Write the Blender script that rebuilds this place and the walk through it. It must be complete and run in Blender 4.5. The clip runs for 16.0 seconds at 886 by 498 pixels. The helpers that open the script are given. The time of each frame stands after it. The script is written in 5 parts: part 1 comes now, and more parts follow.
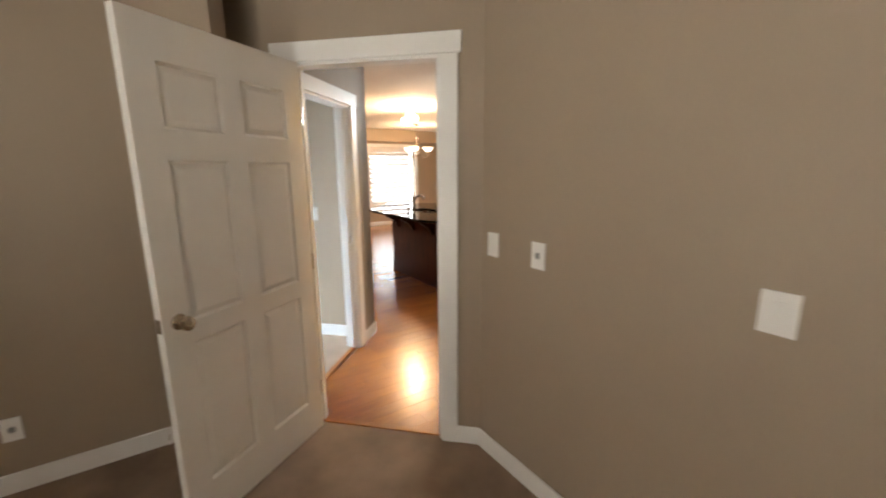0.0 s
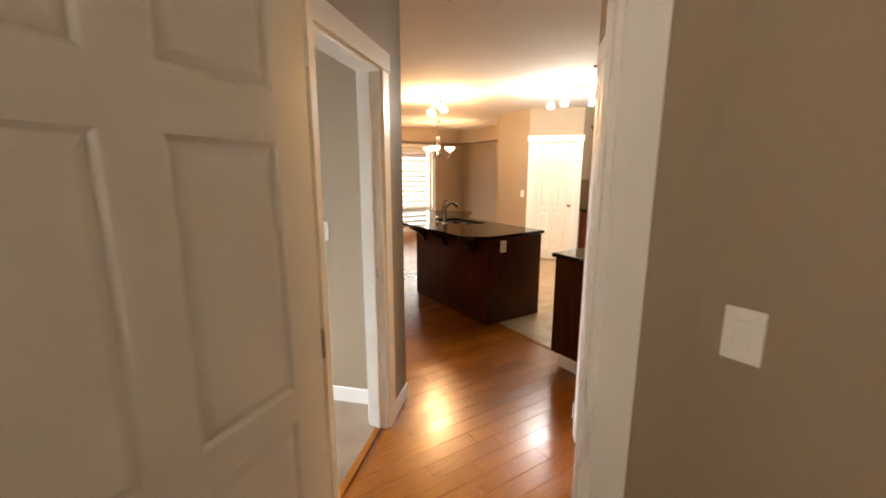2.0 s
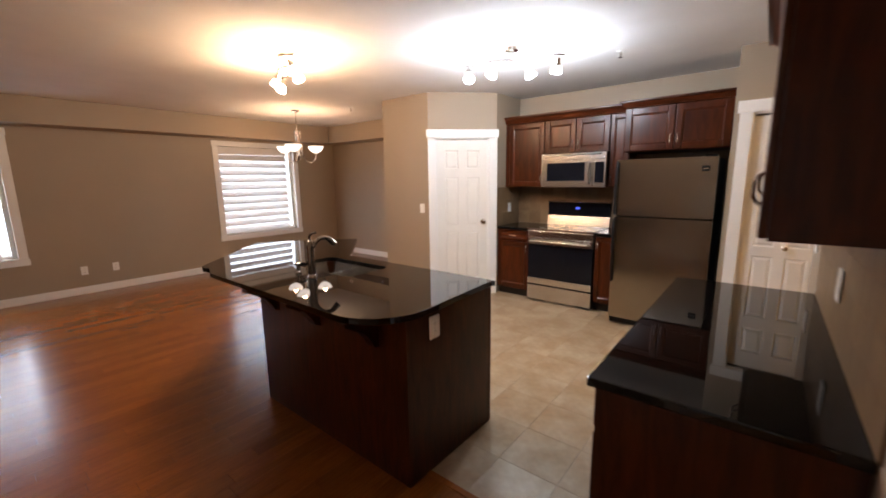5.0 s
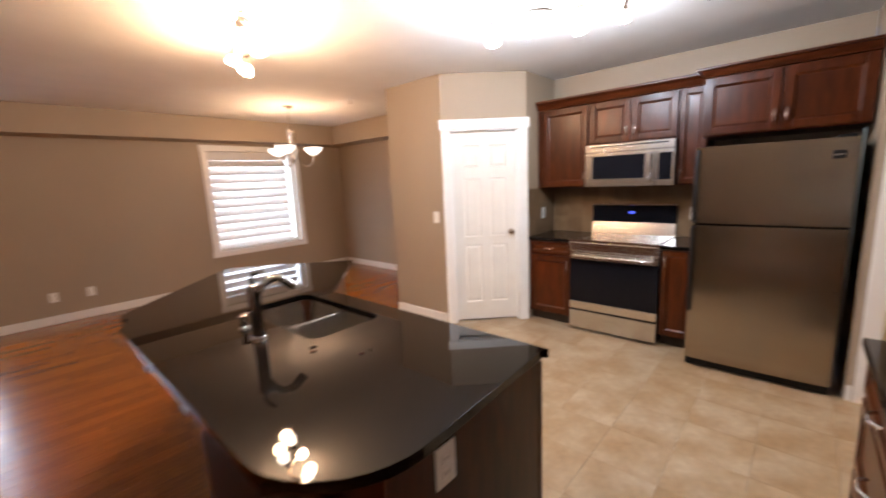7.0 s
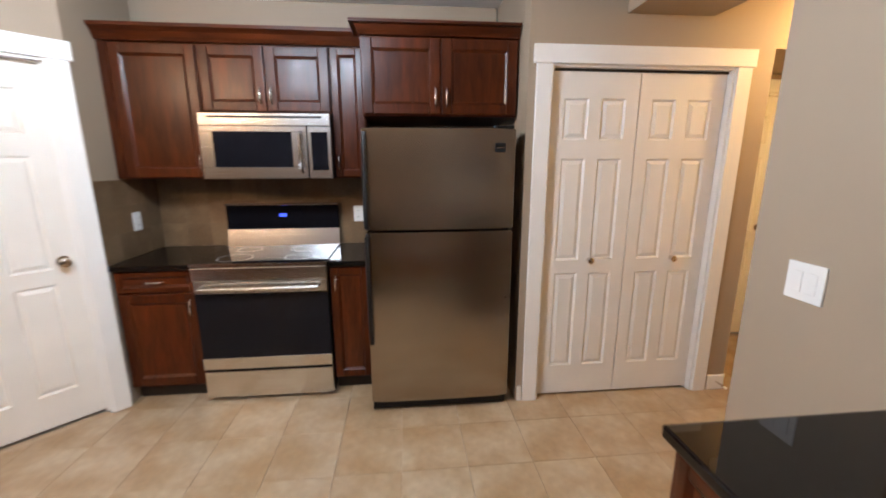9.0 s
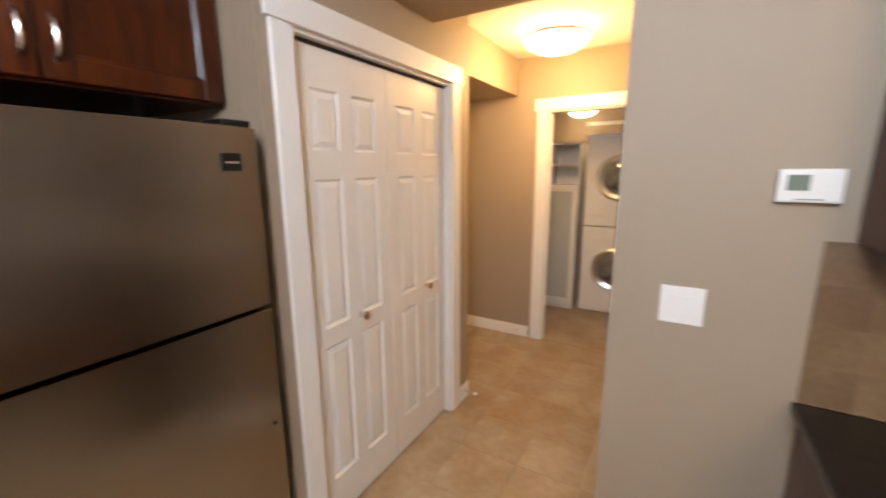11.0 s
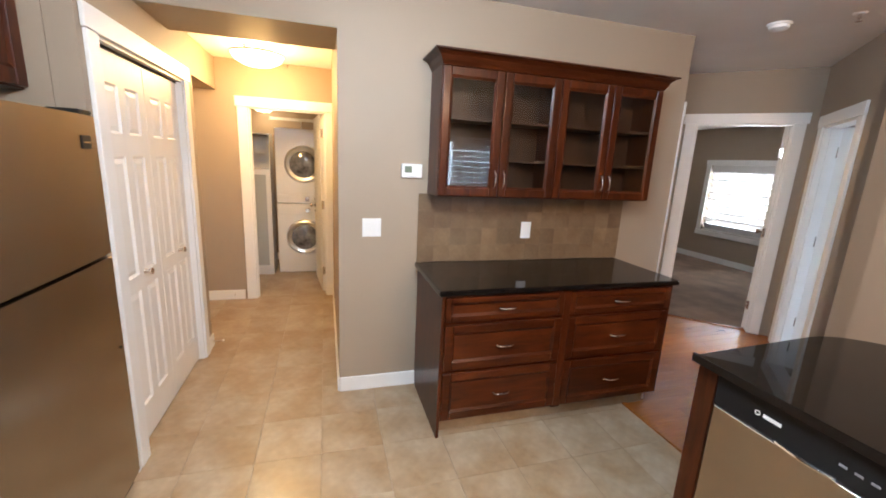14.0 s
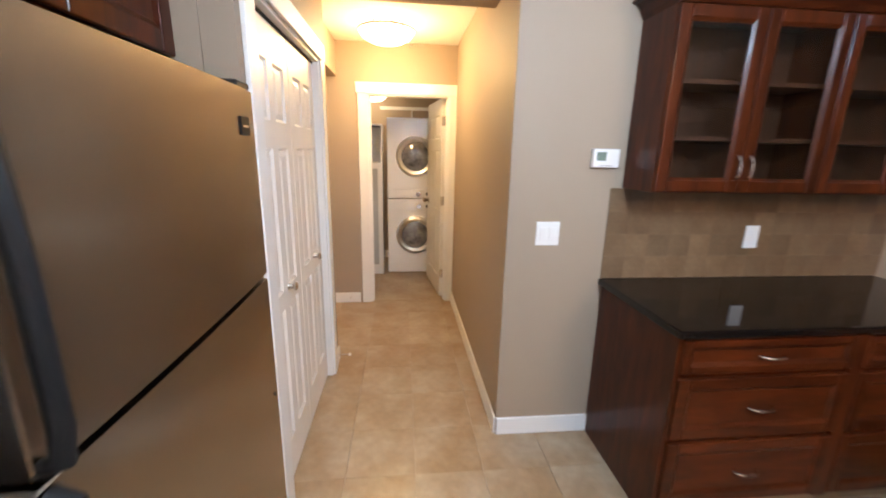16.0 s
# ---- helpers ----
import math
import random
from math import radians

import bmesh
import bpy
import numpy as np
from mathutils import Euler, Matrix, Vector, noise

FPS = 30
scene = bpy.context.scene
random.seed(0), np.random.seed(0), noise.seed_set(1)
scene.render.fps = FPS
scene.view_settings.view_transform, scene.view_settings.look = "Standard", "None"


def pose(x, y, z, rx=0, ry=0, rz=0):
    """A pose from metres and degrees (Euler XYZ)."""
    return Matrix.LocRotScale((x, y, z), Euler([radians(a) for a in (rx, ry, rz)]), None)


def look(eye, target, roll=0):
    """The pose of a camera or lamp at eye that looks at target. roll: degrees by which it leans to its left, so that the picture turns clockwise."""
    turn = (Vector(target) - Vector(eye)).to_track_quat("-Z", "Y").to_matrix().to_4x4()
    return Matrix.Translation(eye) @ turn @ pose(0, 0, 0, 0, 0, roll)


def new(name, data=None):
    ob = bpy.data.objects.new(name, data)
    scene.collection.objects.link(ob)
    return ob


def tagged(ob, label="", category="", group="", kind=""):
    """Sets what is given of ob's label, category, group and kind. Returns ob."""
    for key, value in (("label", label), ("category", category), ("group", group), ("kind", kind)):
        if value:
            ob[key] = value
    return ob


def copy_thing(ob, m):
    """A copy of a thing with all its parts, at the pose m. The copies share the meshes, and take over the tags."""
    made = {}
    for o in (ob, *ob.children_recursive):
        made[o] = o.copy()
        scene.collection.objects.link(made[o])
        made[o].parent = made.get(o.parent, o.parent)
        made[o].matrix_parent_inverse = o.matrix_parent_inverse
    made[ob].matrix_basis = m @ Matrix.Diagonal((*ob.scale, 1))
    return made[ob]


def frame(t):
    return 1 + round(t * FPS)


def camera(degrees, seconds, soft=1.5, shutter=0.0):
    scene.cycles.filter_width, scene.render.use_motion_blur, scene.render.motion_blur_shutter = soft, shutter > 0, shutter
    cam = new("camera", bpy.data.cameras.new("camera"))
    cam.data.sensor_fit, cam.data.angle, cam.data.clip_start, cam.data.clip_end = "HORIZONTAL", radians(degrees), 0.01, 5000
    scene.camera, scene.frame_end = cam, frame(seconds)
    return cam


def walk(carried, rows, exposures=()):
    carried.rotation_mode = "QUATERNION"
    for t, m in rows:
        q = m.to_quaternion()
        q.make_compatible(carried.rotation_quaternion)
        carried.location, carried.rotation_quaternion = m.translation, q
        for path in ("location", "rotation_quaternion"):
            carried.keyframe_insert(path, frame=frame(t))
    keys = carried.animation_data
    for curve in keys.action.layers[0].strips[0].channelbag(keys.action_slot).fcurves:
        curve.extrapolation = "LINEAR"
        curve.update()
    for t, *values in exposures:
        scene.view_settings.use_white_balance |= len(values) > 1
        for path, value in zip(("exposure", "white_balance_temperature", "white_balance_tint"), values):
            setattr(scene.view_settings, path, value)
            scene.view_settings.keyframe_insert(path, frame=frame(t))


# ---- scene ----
cam = camera(96.2, 16.0, soft=1.8, shutter=0.5)
PATH = [
    (0, (1.031, -0.12, 1.538), (-0.598, 0.971, 1.142), -0.4),
    (0.5, (0.81, -0.081, 1.517), (-0.947, 0.788, 1.119), -1.1),
    (1, (0.521, 0.017, 1.512), (-1.246, 0.863, 1.112), 0.2),
    (1.5, (0.2, 0.08, 1.511), (-1.531, 1.019, 1.162), -1.3),
    (2, (-0.112, 0.189, 1.508), (-1.757, 1.261, 1.131), 0.1),
    (2.5, (-0.372, 0.344, 1.514), (-1.975, 1.481, 1.146), -0.3),
    (3, (-0.683, 0.506, 1.506), (-2.107, 1.857, 1.118), -0.1),
    (3.5, (-0.951, 0.701, 1.502), (-2.229, 2.183, 1.088), 0.1),
    (4, (-1.22, 0.93, 1.508), (-2.525, 2.399, 1.139), 0.4),
    (4.5, (-1.531, 1.161, 1.522), (-2.748, 2.710, 1.174), -0.5),
    (6.8, (-2.328, 2.013, 1.526), (-3.754, 3.372, 1.177), -3.2),
    (7, (-2.379, 2.116, 1.531), (-3.704, 3.575, 1.191), -2.6),
    (7.5, (-2.513, 2.426, 1.477), (-3.486, 4.134, 1.107), -0.2),
    (7.8, (-2.6, 2.603, 1.49), (-3.255, 4.46, 1.137), -0.2),
    (8, (-2.647, 2.731, 1.491), (-3.094, 4.646, 1.126), 0.2),
    (8.2, (-2.67, 2.85, 1.486), (-2.94, 4.791, 1.084), 0.6),
    (10.3, (-2.865, 4.196, 1.529), (-1.848, 5.875, 1.145), -0.4),
    (10.5, (-2.846, 4.299, 1.53), (-1.615, 5.83, 1.153), 0.5),
    (11, (-2.921, 4.462, 1.557), (-1.231, 5.455, 1.162), -0.4),
    (11.5, (-3.064, 4.477, 1.563), (-1.168, 4.977, 1.174), 1.0),
    (12, (-3.289, 4.434, 1.558), (-1.348, 4.706, 1.161), 0.6),
    (12.5, (-3.524, 4.483, 1.567), (-1.555, 4.531, 1.217), 0.9),
    (13, (-3.759, 4.596, 1.579), (-1.825, 4.253, 1.204), 1.1),
    (13.5, (-3.962, 4.633, 1.568), (-2.054, 4.167, 1.191), 1.3),
    (14, (-4.086, 4.699, 1.569), (-2.214, 4.137, 1.144), 2.8),
    (14.5, (-4.067, 4.863, 1.569), (-2.197, 4.269, 1.181), 1.9),
    (15, (-3.951, 5.067, 1.559), (-2.072, 4.521, 1.142), 1.0),
    (15.5, (-3.716, 5.121, 1.535), (-1.806, 4.751, 1.068), 1.6),
    (16, (-3.409, 5.133, 1.524), (-1.477, 4.931, 1.047), 1.2),
]
EXPOSURES = [
    (0.0, 0.0, 6300, 11),
    (0.5, 0.0, 7000, 14),
    (1.5, -0.15, 7700, 15),
    (2.0, -0.35, 7700, 17),
    (2.5, -0.55, 6700, 17),
    (3.0, -0.85, 4650, 11),
    (3.5, -0.95, 4150, 9),
    (4.0, -0.9, 4050, 8),
    (4.5, -1.0, 5850, 16),
    (6.8, -0.65, 5850, 20),
    (7.5, -0.85, 5600, 17),
    (8.2, -0.82, 5350, 14),
    (10.3, -0.65, 5500, 14),
    (11.0, -0.82, 5500, 14),
    (12.0, -0.92, 5550, 14),
    (13.5, -0.48, 5350, 13),
    (14.5, -0.4, 5300, 13),
    (16.0, -0.55, 5050, 13),
]
walk(cam, [(t, look(eye, target, roll)) for t, eye, target, roll in PATH], EXPOSURES)

# ---- light of the place ----
world = bpy.data.worlds.new("world")
scene.world = world
world.use_nodes = True
sky = world.node_tree.nodes.new("ShaderNodeTexSky")
sky.sky_type, sky.sun_disc, sky.sun_elevation, sky.sun_rotation = "NISHITA", False, radians(35), radians(200)
world.node_tree.links.new(sky.outputs[0], world.node_tree.nodes["Background"].inputs[0])
world.node_tree.nodes["Background"].inputs[1].default_value = 0.1


def lamp(name, kind, m, energy, color, size=0.1, size_y=None):
    d = bpy.data.lights.new(name, kind)
    d.energy, d.color = energy, color
    if kind == "AREA":
        d.shape, d.size, d.size_y = "RECTANGLE", size, size_y or size
    else:
        d.shadow_soft_size = size
    ob = new(name, d)
    ob.matrix_world = m
    return ob


HALL_TINT, BATH_TINT = (1.0, 0.54, 0.14), (1.0, 0.58, 0.18)
WARM, COOL, DAY = (1.0, 0.60, 0.28), (0.92, 0.98, 0.94), (0.90, 0.95, 1.0)
sun = lamp("sun", "SUN", look((0, 0, 10), (-2, 6, 0)), 2.0, (1, 0.95, 0.88))
sun.data.angle = radians(0.5)
LAMP_A, LAMP_TRACK, LAMP_HALL, LAMP_LAUNDRY, LAMP_BATH, LAMP_CHAND = 195, 48, 112, 9, 80, 22
WIN_DINING, WIN_LIVING, WIN_BED, WIN_ROOM = 65, 75, 190, 1350

# ---- materials ----


def material(name, color, rough=0.5, metal=0.0, vary=0.06, scale=3.0, bump=0.0, bump_scale=200.0, coat=0.0, random_tint=0.0, emit=None):
    m = bpy.data.materials.new(name)
    m.use_nodes = True
    n, l = m.node_tree.nodes, m.node_tree.links
    p = n["Principled BSDF"]
    p.inputs["Roughness"].default_value, p.inputs["Metallic"].default_value = rough, metal
    p.inputs["Coat Weight"].default_value, p.inputs["Coat Roughness"].default_value = coat, 0.08
    co = n.new("ShaderNodeTexCoord")
    no = n.new("ShaderNodeTexNoise")
    no.inputs["Scale"].default_value, no.inputs["Detail"].default_value = scale, 6
    l.new(co.outputs["Object"], no.inputs["Vector"])
    mr = n.new("ShaderNodeMapRange")
    mr.inputs["From Min"].default_value, mr.inputs["From Max"].default_value = 0.3, 0.7
    mr.inputs["To Min"].default_value, mr.inputs["To Max"].default_value = 1 - vary, 1 + vary
    l.new(no.outputs["Fac"], mr.inputs["Value"])
    mul = n.new("ShaderNodeVectorMath")
    mul.operation = "SCALE"
    mul.inputs[0].default_value = color[:3]
    l.new(mr.outputs[0], mul.inputs["Scale"])
    last = mul.outputs[0]
    if random_tint:
        oi = n.new("ShaderNodeObjectInfo")
        geo = n.new("ShaderNodeNewGeometry")
        add = n.new("ShaderNodeMath")
        add.operation = "ADD"
        l.new(oi.outputs["Random"], add.inputs[0])
        l.new(geo.outputs["Random Per Island"], add.inputs[1])
        fr = n.new("ShaderNodeMath")
        fr.operation = "FRACT"
        l.new(add.outputs[0], fr.inputs[0])
        m2 = n.new("ShaderNodeMapRange")
        m2.inputs["To Min"].default_value, m2.inputs["To Max"].default_value = 1 - random_tint, 1 + random_tint
        l.new(fr.outputs[0], m2.inputs["Value"])
        mu2 = n.new("ShaderNodeVectorMath")
        mu2.operation = "SCALE"
        l.new(last, mu2.inputs[0])
        l.new(m2.outputs[0], mu2.inputs["Scale"])
        last = mu2.outputs[0]
    l.new(last, p.inputs["Base Color"])
    if bump:
        nb = n.new("ShaderNodeTexNoise")
        nb.inputs["Scale"].default_value, nb.inputs["Detail"].default_value = bump_scale, 3
        l.new(co.outputs["Object"], nb.inputs["Vector"])
        bp = n.new("ShaderNodeBump")
        bp.inputs["Strength"].default_value, bp.inputs["Distance"].default_value = bump, 0.002
        l.new(nb.outputs["Fac"], bp.inputs["Height"])
        l.new(bp.outputs[0], p.inputs["Normal"])
    if emit:
        p.inputs["Emission Color"].default_value = (*emit[0], 1)
        p.inputs["Emission Strength"].default_value = emit[1]
    return m


def grain(name, dark, light, rough, stretch, scale=9.0, coat=0.0, tint=0.0, bump=0.05):
    """Wood with its grain drawn along one axis (stretch: how much each axis is squeezed)."""
    m = material(name, light, rough, coat=coat, random_tint=tint)
    n, l = m.node_tree.nodes, m.node_tree.links
    p = n["Principled BSDF"]
    co = next(x for x in n if x.bl_idname == "ShaderNodeTexCoord")
    mp = n.new("ShaderNodeMapping")
    mp.inputs["Scale"].default_value = stretch
    oi = n.new("ShaderNodeObjectInfo")
    l.new(co.outputs["Object"], mp.inputs["Vector"])
    sc = n.new("ShaderNodeVectorMath")
    sc.operation = "SCALE"
    sc.inputs[0].default_value = (7, 5, 3)
    l.new(oi.outputs["Random"], sc.inputs["Scale"])
    l.new(sc.outputs[0], mp.inputs["Location"])
    no = n.new("ShaderNodeTexNoise")
    no.inputs["Scale"].default_value, no.inputs["Detail"].default_value, no.inputs["Roughness"].default_value = scale, 8, 0.65
    no.inputs["Distortion"].default_value = 0.6
    l.new(mp.outputs[0], no.inputs["Vector"])
    ra = n.new("ShaderNodeValToRGB")
    ra.color_ramp.elements[0].position, ra.color_ramp.elements[0].color = 0.3, (*dark, 1)
    ra.color_ramp.elements[1].position, ra.color_ramp.elements[1].color = 0.72, (*light, 1)
    l.new(no.outputs["Fac"], ra.inputs["Fac"])
    mul = next(x for x in n if x.bl_idname == "ShaderNodeVectorMath" and x.operation == "SCALE" and not x.inputs[0].is_linked and x is not sc)
    l.new(ra.outputs["Color"], mul.inputs[0])
    if bump:
        bp = n.new("ShaderNodeBump")
        bp.inputs["Strength"].default_value, bp.inputs["Distance"].default_value = bump, 0.001
        l.new(no.outputs["Fac"], bp.inputs["Height"])
        l.new(bp.outputs[0], p.inputs["Normal"])
    return m


def mottled(name, a, b, rough, scale, coat=0.0, tint=0.0, bump=0.1, fine=40.0):
    """Stone-like surface: clouds of two colours with fine speckle."""
    m = material(name, a, rough, vary=0.1, scale=fine, coat=coat, random_tint=tint)
    n, l = m.node_tree.nodes, m.node_tree.links
    p = n["Principled BSDF"]
    co = next(x for x in n if x.bl_idname == "ShaderNodeTexCoord")
    oi = n.new("ShaderNodeObjectInfo")
    sc = n.new("ShaderNodeVectorMath")
    sc.operation = "SCALE"
    sc.inputs[0].default_value = (11, 7, 3)
    l.new(oi.outputs["Random"], sc.inputs["Scale"])
    ad = n.new("ShaderNodeVectorMath")
    l.new(co.outputs["Object"], ad.inputs[0])
    l.new(sc.outputs[0], ad.inputs[1])
    no = n.new("ShaderNodeTexNoise")
    no.inputs["Scale"].default_value, no.inputs["Detail"].default_value = scale, 7
    l.new(ad.outputs[0], no.inputs["Vector"])
    ra = n.new("ShaderNodeValToRGB")
    ra.color_ramp.elements[0].position, ra.color_ramp.elements[0].color = 0.35, (*a, 1)
    ra.color_ramp.elements[1].position, ra.color_ramp.elements[1].color = 0.68, (*b, 1)
    l.new(no.outputs["Fac"], ra.inputs["Fac"])
    mul = next(x for x in n if x.bl_idname == "ShaderNodeVectorMath" and x.operation == "SCALE" and not x.inputs[0].is_linked and x is not sc)
    l.new(ra.outputs["Color"], mul.inputs[0])
    if bump:
        bp = n.new("ShaderNodeBump")
        bp.inputs["Strength"].default_value, bp.inputs["Distance"].default_value = bump, 0.003
        l.new(no.outputs["Fac"], bp.inputs["Height"])
        l.new(bp.outputs[0], p.inputs["Normal"])
    return m


M_WALL = material("wall_paint", (0.334, 0.263, 0.187), 0.6, vary=0.03, scale=1.3, bump=0.12, bump_scale=260)
M_CEIL = material("ceiling_paint", (0.78, 0.76, 0.73), 0.9, vary=0.03, bump=0.5, bump_scale=160)
M_TRIM = material("white_trim_paint", (0.80, 0.79, 0.76), 0.35, vary=0.02, scale=4, bump=0.03, bump_scale=90)
M_DOOR = material("white_door_paint", (0.78, 0.76, 0.71), 0.38, vary=0.03, scale=5, bump=0.06, bump_scale=120)
M_CARPET = mottled("carpet_pile", (0.17, 0.115, 0.075), (0.29, 0.205, 0.14), 0.95, 3, bump=0.0, fine=420)
M_PLANK = grain("hardwood_plank", (0.195, 0.057, 0.0065), (0.31, 0.102, 0.0115), 0.25, (22, 1.1, 22), 5, coat=0.1, tint=0.12, bump=0.004)
M_CHERRY = grain("cherry_wood", (0.019, 0.0036, 0.0009), (0.078, 0.0170, 0.0031), 0.29, (6, 6, 0.9), 4, coat=0.03, tint=0.2, bump=0.012)
M_CHERRY_H = grain("cherry_wood_across", (0.019, 0.0036, 0.0009), (0.078, 0.0170, 0.0031), 0.29, (0.9, 6, 6), 4, coat=0.03, tint=0.2, bump=0.012)
for m_ in (M_CHERRY, M_CHERRY_H):
    m_.node_tree.nodes["Principled BSDF"].inputs["Specular IOR Level"].default_value = 0.2
M_INSIDE = grain("cabinet_inside", (0.034, 0.0120, 0.0050), (0.092, 0.0370, 0.0150), 0.45, (9, 9, 1.2), 4)
M_GRANITE = mottled("black_granite", (0.003, 0.0022, 0.0018), (0.010, 0.0072, 0.0058), 0.025, 90, bump=0.0, fine=300)
M_TILE = mottled("beige_floor_tile", (0.288, 0.192, 0.098), (0.392, 0.308, 0.206), 0.3, 4.6, tint=0.018, bump=0.03, fine=22)
M_GROUT = material("grout", (0.40, 0.31, 0.205), 0.9, bump=0.3)
M_SPLASH = mottled("brown_splash_tile", (0.140, 0.082, 0.038), (0.200, 0.130, 0.068), 0.35, 5, tint=0.2, bump=0.06, fine=70)
M_SPLASH_BED = material("brown_grout", (0.15, 0.098, 0.056), 0.8, bump=0.2)
M_GRANITE.node_tree.nodes["Principled BSDF"].inputs["Specular IOR Level"].default_value = 0.26
M_SINK = material("satin_sink_steel", (0.55, 0.52, 0.48), 0.25, 1.0, vary=0.06, scale=12)
M_STEEL = grain("brushed_steel", (0.34, 0.295, 0.24), (0.39, 0.343, 0.283), 0.24, (0.35, 60, 90), 6, bump=0.003)
M_STEEL.node_tree.nodes["Principled BSDF"].inputs["Metallic"].default_value = 1.0
p_ = M_STEEL.node_tree.nodes["Principled BSDF"]
p_.inputs["Anisotropic"].default_value = 0.8
p_.inputs["Anisotropic Rotation"].default_value = 0.25
tn_ = M_STEEL.node_tree.nodes.new("ShaderNodeTangent")
tn_.direction_type, tn_.axis = "RADIAL", "X"
M_STEEL.node_tree.links.new(tn_.outputs[0], p_.inputs["Tangent"])
M_STEEL_B = grain("bright_steel", (0.60, 0.58, 0.55), (0.76, 0.74, 0.71), 0.2, (0.35, 60, 90), 6, bump=0.02)
M_STEEL_B.node_tree.nodes["Principled BSDF"].inputs["Metallic"].default_value = 1.0
M_CHROME = material("chrome", (0.75, 0.74, 0.72), 0.12, 1.0, vary=0.02)
# chrome with the dark surroundings it mirrors put into its base colour
M_FAUCET = material("darkened_faucet_chrome", (0.42, 0.41, 0.40), 0.1, 1.0, vary=0.02)
M_NICKEL = material("satin_nickel", (0.72, 0.68, 0.63), 0.2, 1.0, vary=0.03)
M_KNOB = material("polished_knob_metal", (0.50, 0.42, 0.33), 0.13, 1.0, vary=0.03)
M_BLACK = material("black_plastic", (0.006, 0.006, 0.0065), 0.5, vary=0.1, scale=20)
M_BLACK.node_tree.nodes["Principled BSDF"].inputs["Specular IOR Level"].default_value = 0.25
M_BLACKGLASS = material("black_glass", (0.006, 0.006, 0.008), 0.05, vary=0.05)
M_BLACKGLASS.node_tree.nodes["Principled BSDF"].inputs["Specular IOR Level"].default_value = 0.14
# pale blotches in the grey stand for reflections and the drum behind the glass
M_DRUMGLASS = material("door_glass_painted_glints", (0.16, 0.16, 0.165), 0.08, vary=0.7, scale=11, coat=0.5)
M_PLATE = material("white_plastic", (0.82, 0.81, 0.78), 0.3, vary=0.01)
M_ENAMEL = material("white_enamel", (0.80, 0.79, 0.77), 0.18, vary=0.015, coat=0.3)
M_ACRYLIC = material("white_acrylic", (0.80, 0.76, 0.68), 0.2, vary=0.02, coat=0.3)
M_BLIND = material("blind_slat_fabric", (0.70, 0.68, 0.65), 0.7, vary=0.04)
M_RING = material("satin_chrome_ring", (0.86, 0.85, 0.83), 0.28, 1.0, vary=0.03)
M_GREY = material("grey_plastic", (0.25, 0.25, 0.25), 0.4)
M_DARKGAP = material("dark_recess", (0.02, 0.016, 0.013), 0.8)
M_LCD = material("grey_green_display", (0.16, 0.20, 0.15), 0.25)
M_BLUE = material("blue_display", (0.0, 0.0, 0.1), 0.3, emit=((0.1, 0.15, 1.0), 3.0))


def shade_glow(name, color, strength):
    m = material(name, (0.9, 0.86, 0.78), 0.35, emit=(color, strength))
    return m


M_GLOW_WARM = shade_glow("warm_lit_glass", (1.0, 0.74, 0.40), 18.0)
M_GLOW_TRACK = shade_glow("warm_lit_bulb", (1.0, 0.82, 0.56), 80.0)
M_GLOW_COOL = shade_glow("cool_lit_bulb", (0.86, 0.94, 1.0), 90.0)
M_GLOW_CHAND = shade_glow("chandelier_lit_glass", (1.0, 0.86, 0.66), 5.0)
M_DAYLIGHT = material("daylight_backdrop", (0.8, 0.8, 0.8), 1.0, emit=((0.90, 0.95, 1.0), 4.0))


def glass(name, rough=0.0, tint=(0.92, 0.94, 0.93), frost=0.0):
    m = bpy.data.materials.new(name)
    m.use_nodes = True
    n, l = m.node_tree.nodes, m.node_tree.links
    out = n["Material Output"]
    n.remove(n["Principled BSDF"])
    tr, gl, mix, lw = n.new("ShaderNodeBsdfTransparent"), n.new("ShaderNodeBsdfGlossy"), n.new("ShaderNodeMixShader"), n.new("ShaderNodeLayerWeight")
    pw, fr = n.new("ShaderNodeMath"), n.new("ShaderNodeMath")
    pw.operation, fr.operation = "POWER", "MULTIPLY_ADD"
    pw.inputs[1].default_value, fr.inputs[1].default_value, fr.inputs[2].default_value = 5.0, 0.9, 0.04
    l.new(lw.outputs["Facing"], pw.inputs[0])
    l.new(pw.outputs[0], fr.inputs[0])
    tr.inputs[0].default_value = (*tint, 1)
    gl.inputs["Roughness"].default_value = 0.0
    l.new(fr.outputs[0], mix.inputs[0])
    l.new(tr.outputs[0], mix.inputs[1])
    l.new(gl.outputs[0], mix.inputs[2])
    if frost:
        df, m2 = n.new("ShaderNodeBsdfDiffuse"), n.new("ShaderNodeMixShader")
        df.inputs[0].default_value = (0.7, 0.72, 0.7, 1)
        m2.inputs[0].default_value = frost
        l.new(mix.outputs[0], m2.inputs[1])
        l.new(df.outputs[0], m2.inputs[2])
        l.new(m2.outputs[0], out.inputs[0])
    else:
        l.new(mix.outputs[0], out.inputs[0])
    return m


M_GLASS = glass("clear_glass")
M_FROST = glass("frosted_glass", frost=0.6)

# ---- builders ----


def link_mesh(name, bm, mat, smooth=False):
    me = bpy.data.meshes.new(name)
    bmesh.ops.recalc_face_normals(bm, faces=bm.faces)
    bm.to_mesh(me)
    bm.free()
    me.materials.append(mat)
    if smooth:
        for f in me.polygons:
            f.use_smooth = True
        me.set_sharp_from_angle(angle=radians(35))
    return new(name, me)


def part(name, bm, mat, parent, label="", smooth=False):
    ob = link_mesh(name, bm, mat, smooth)
    ob.parent = parent
    return tagged(ob, label)


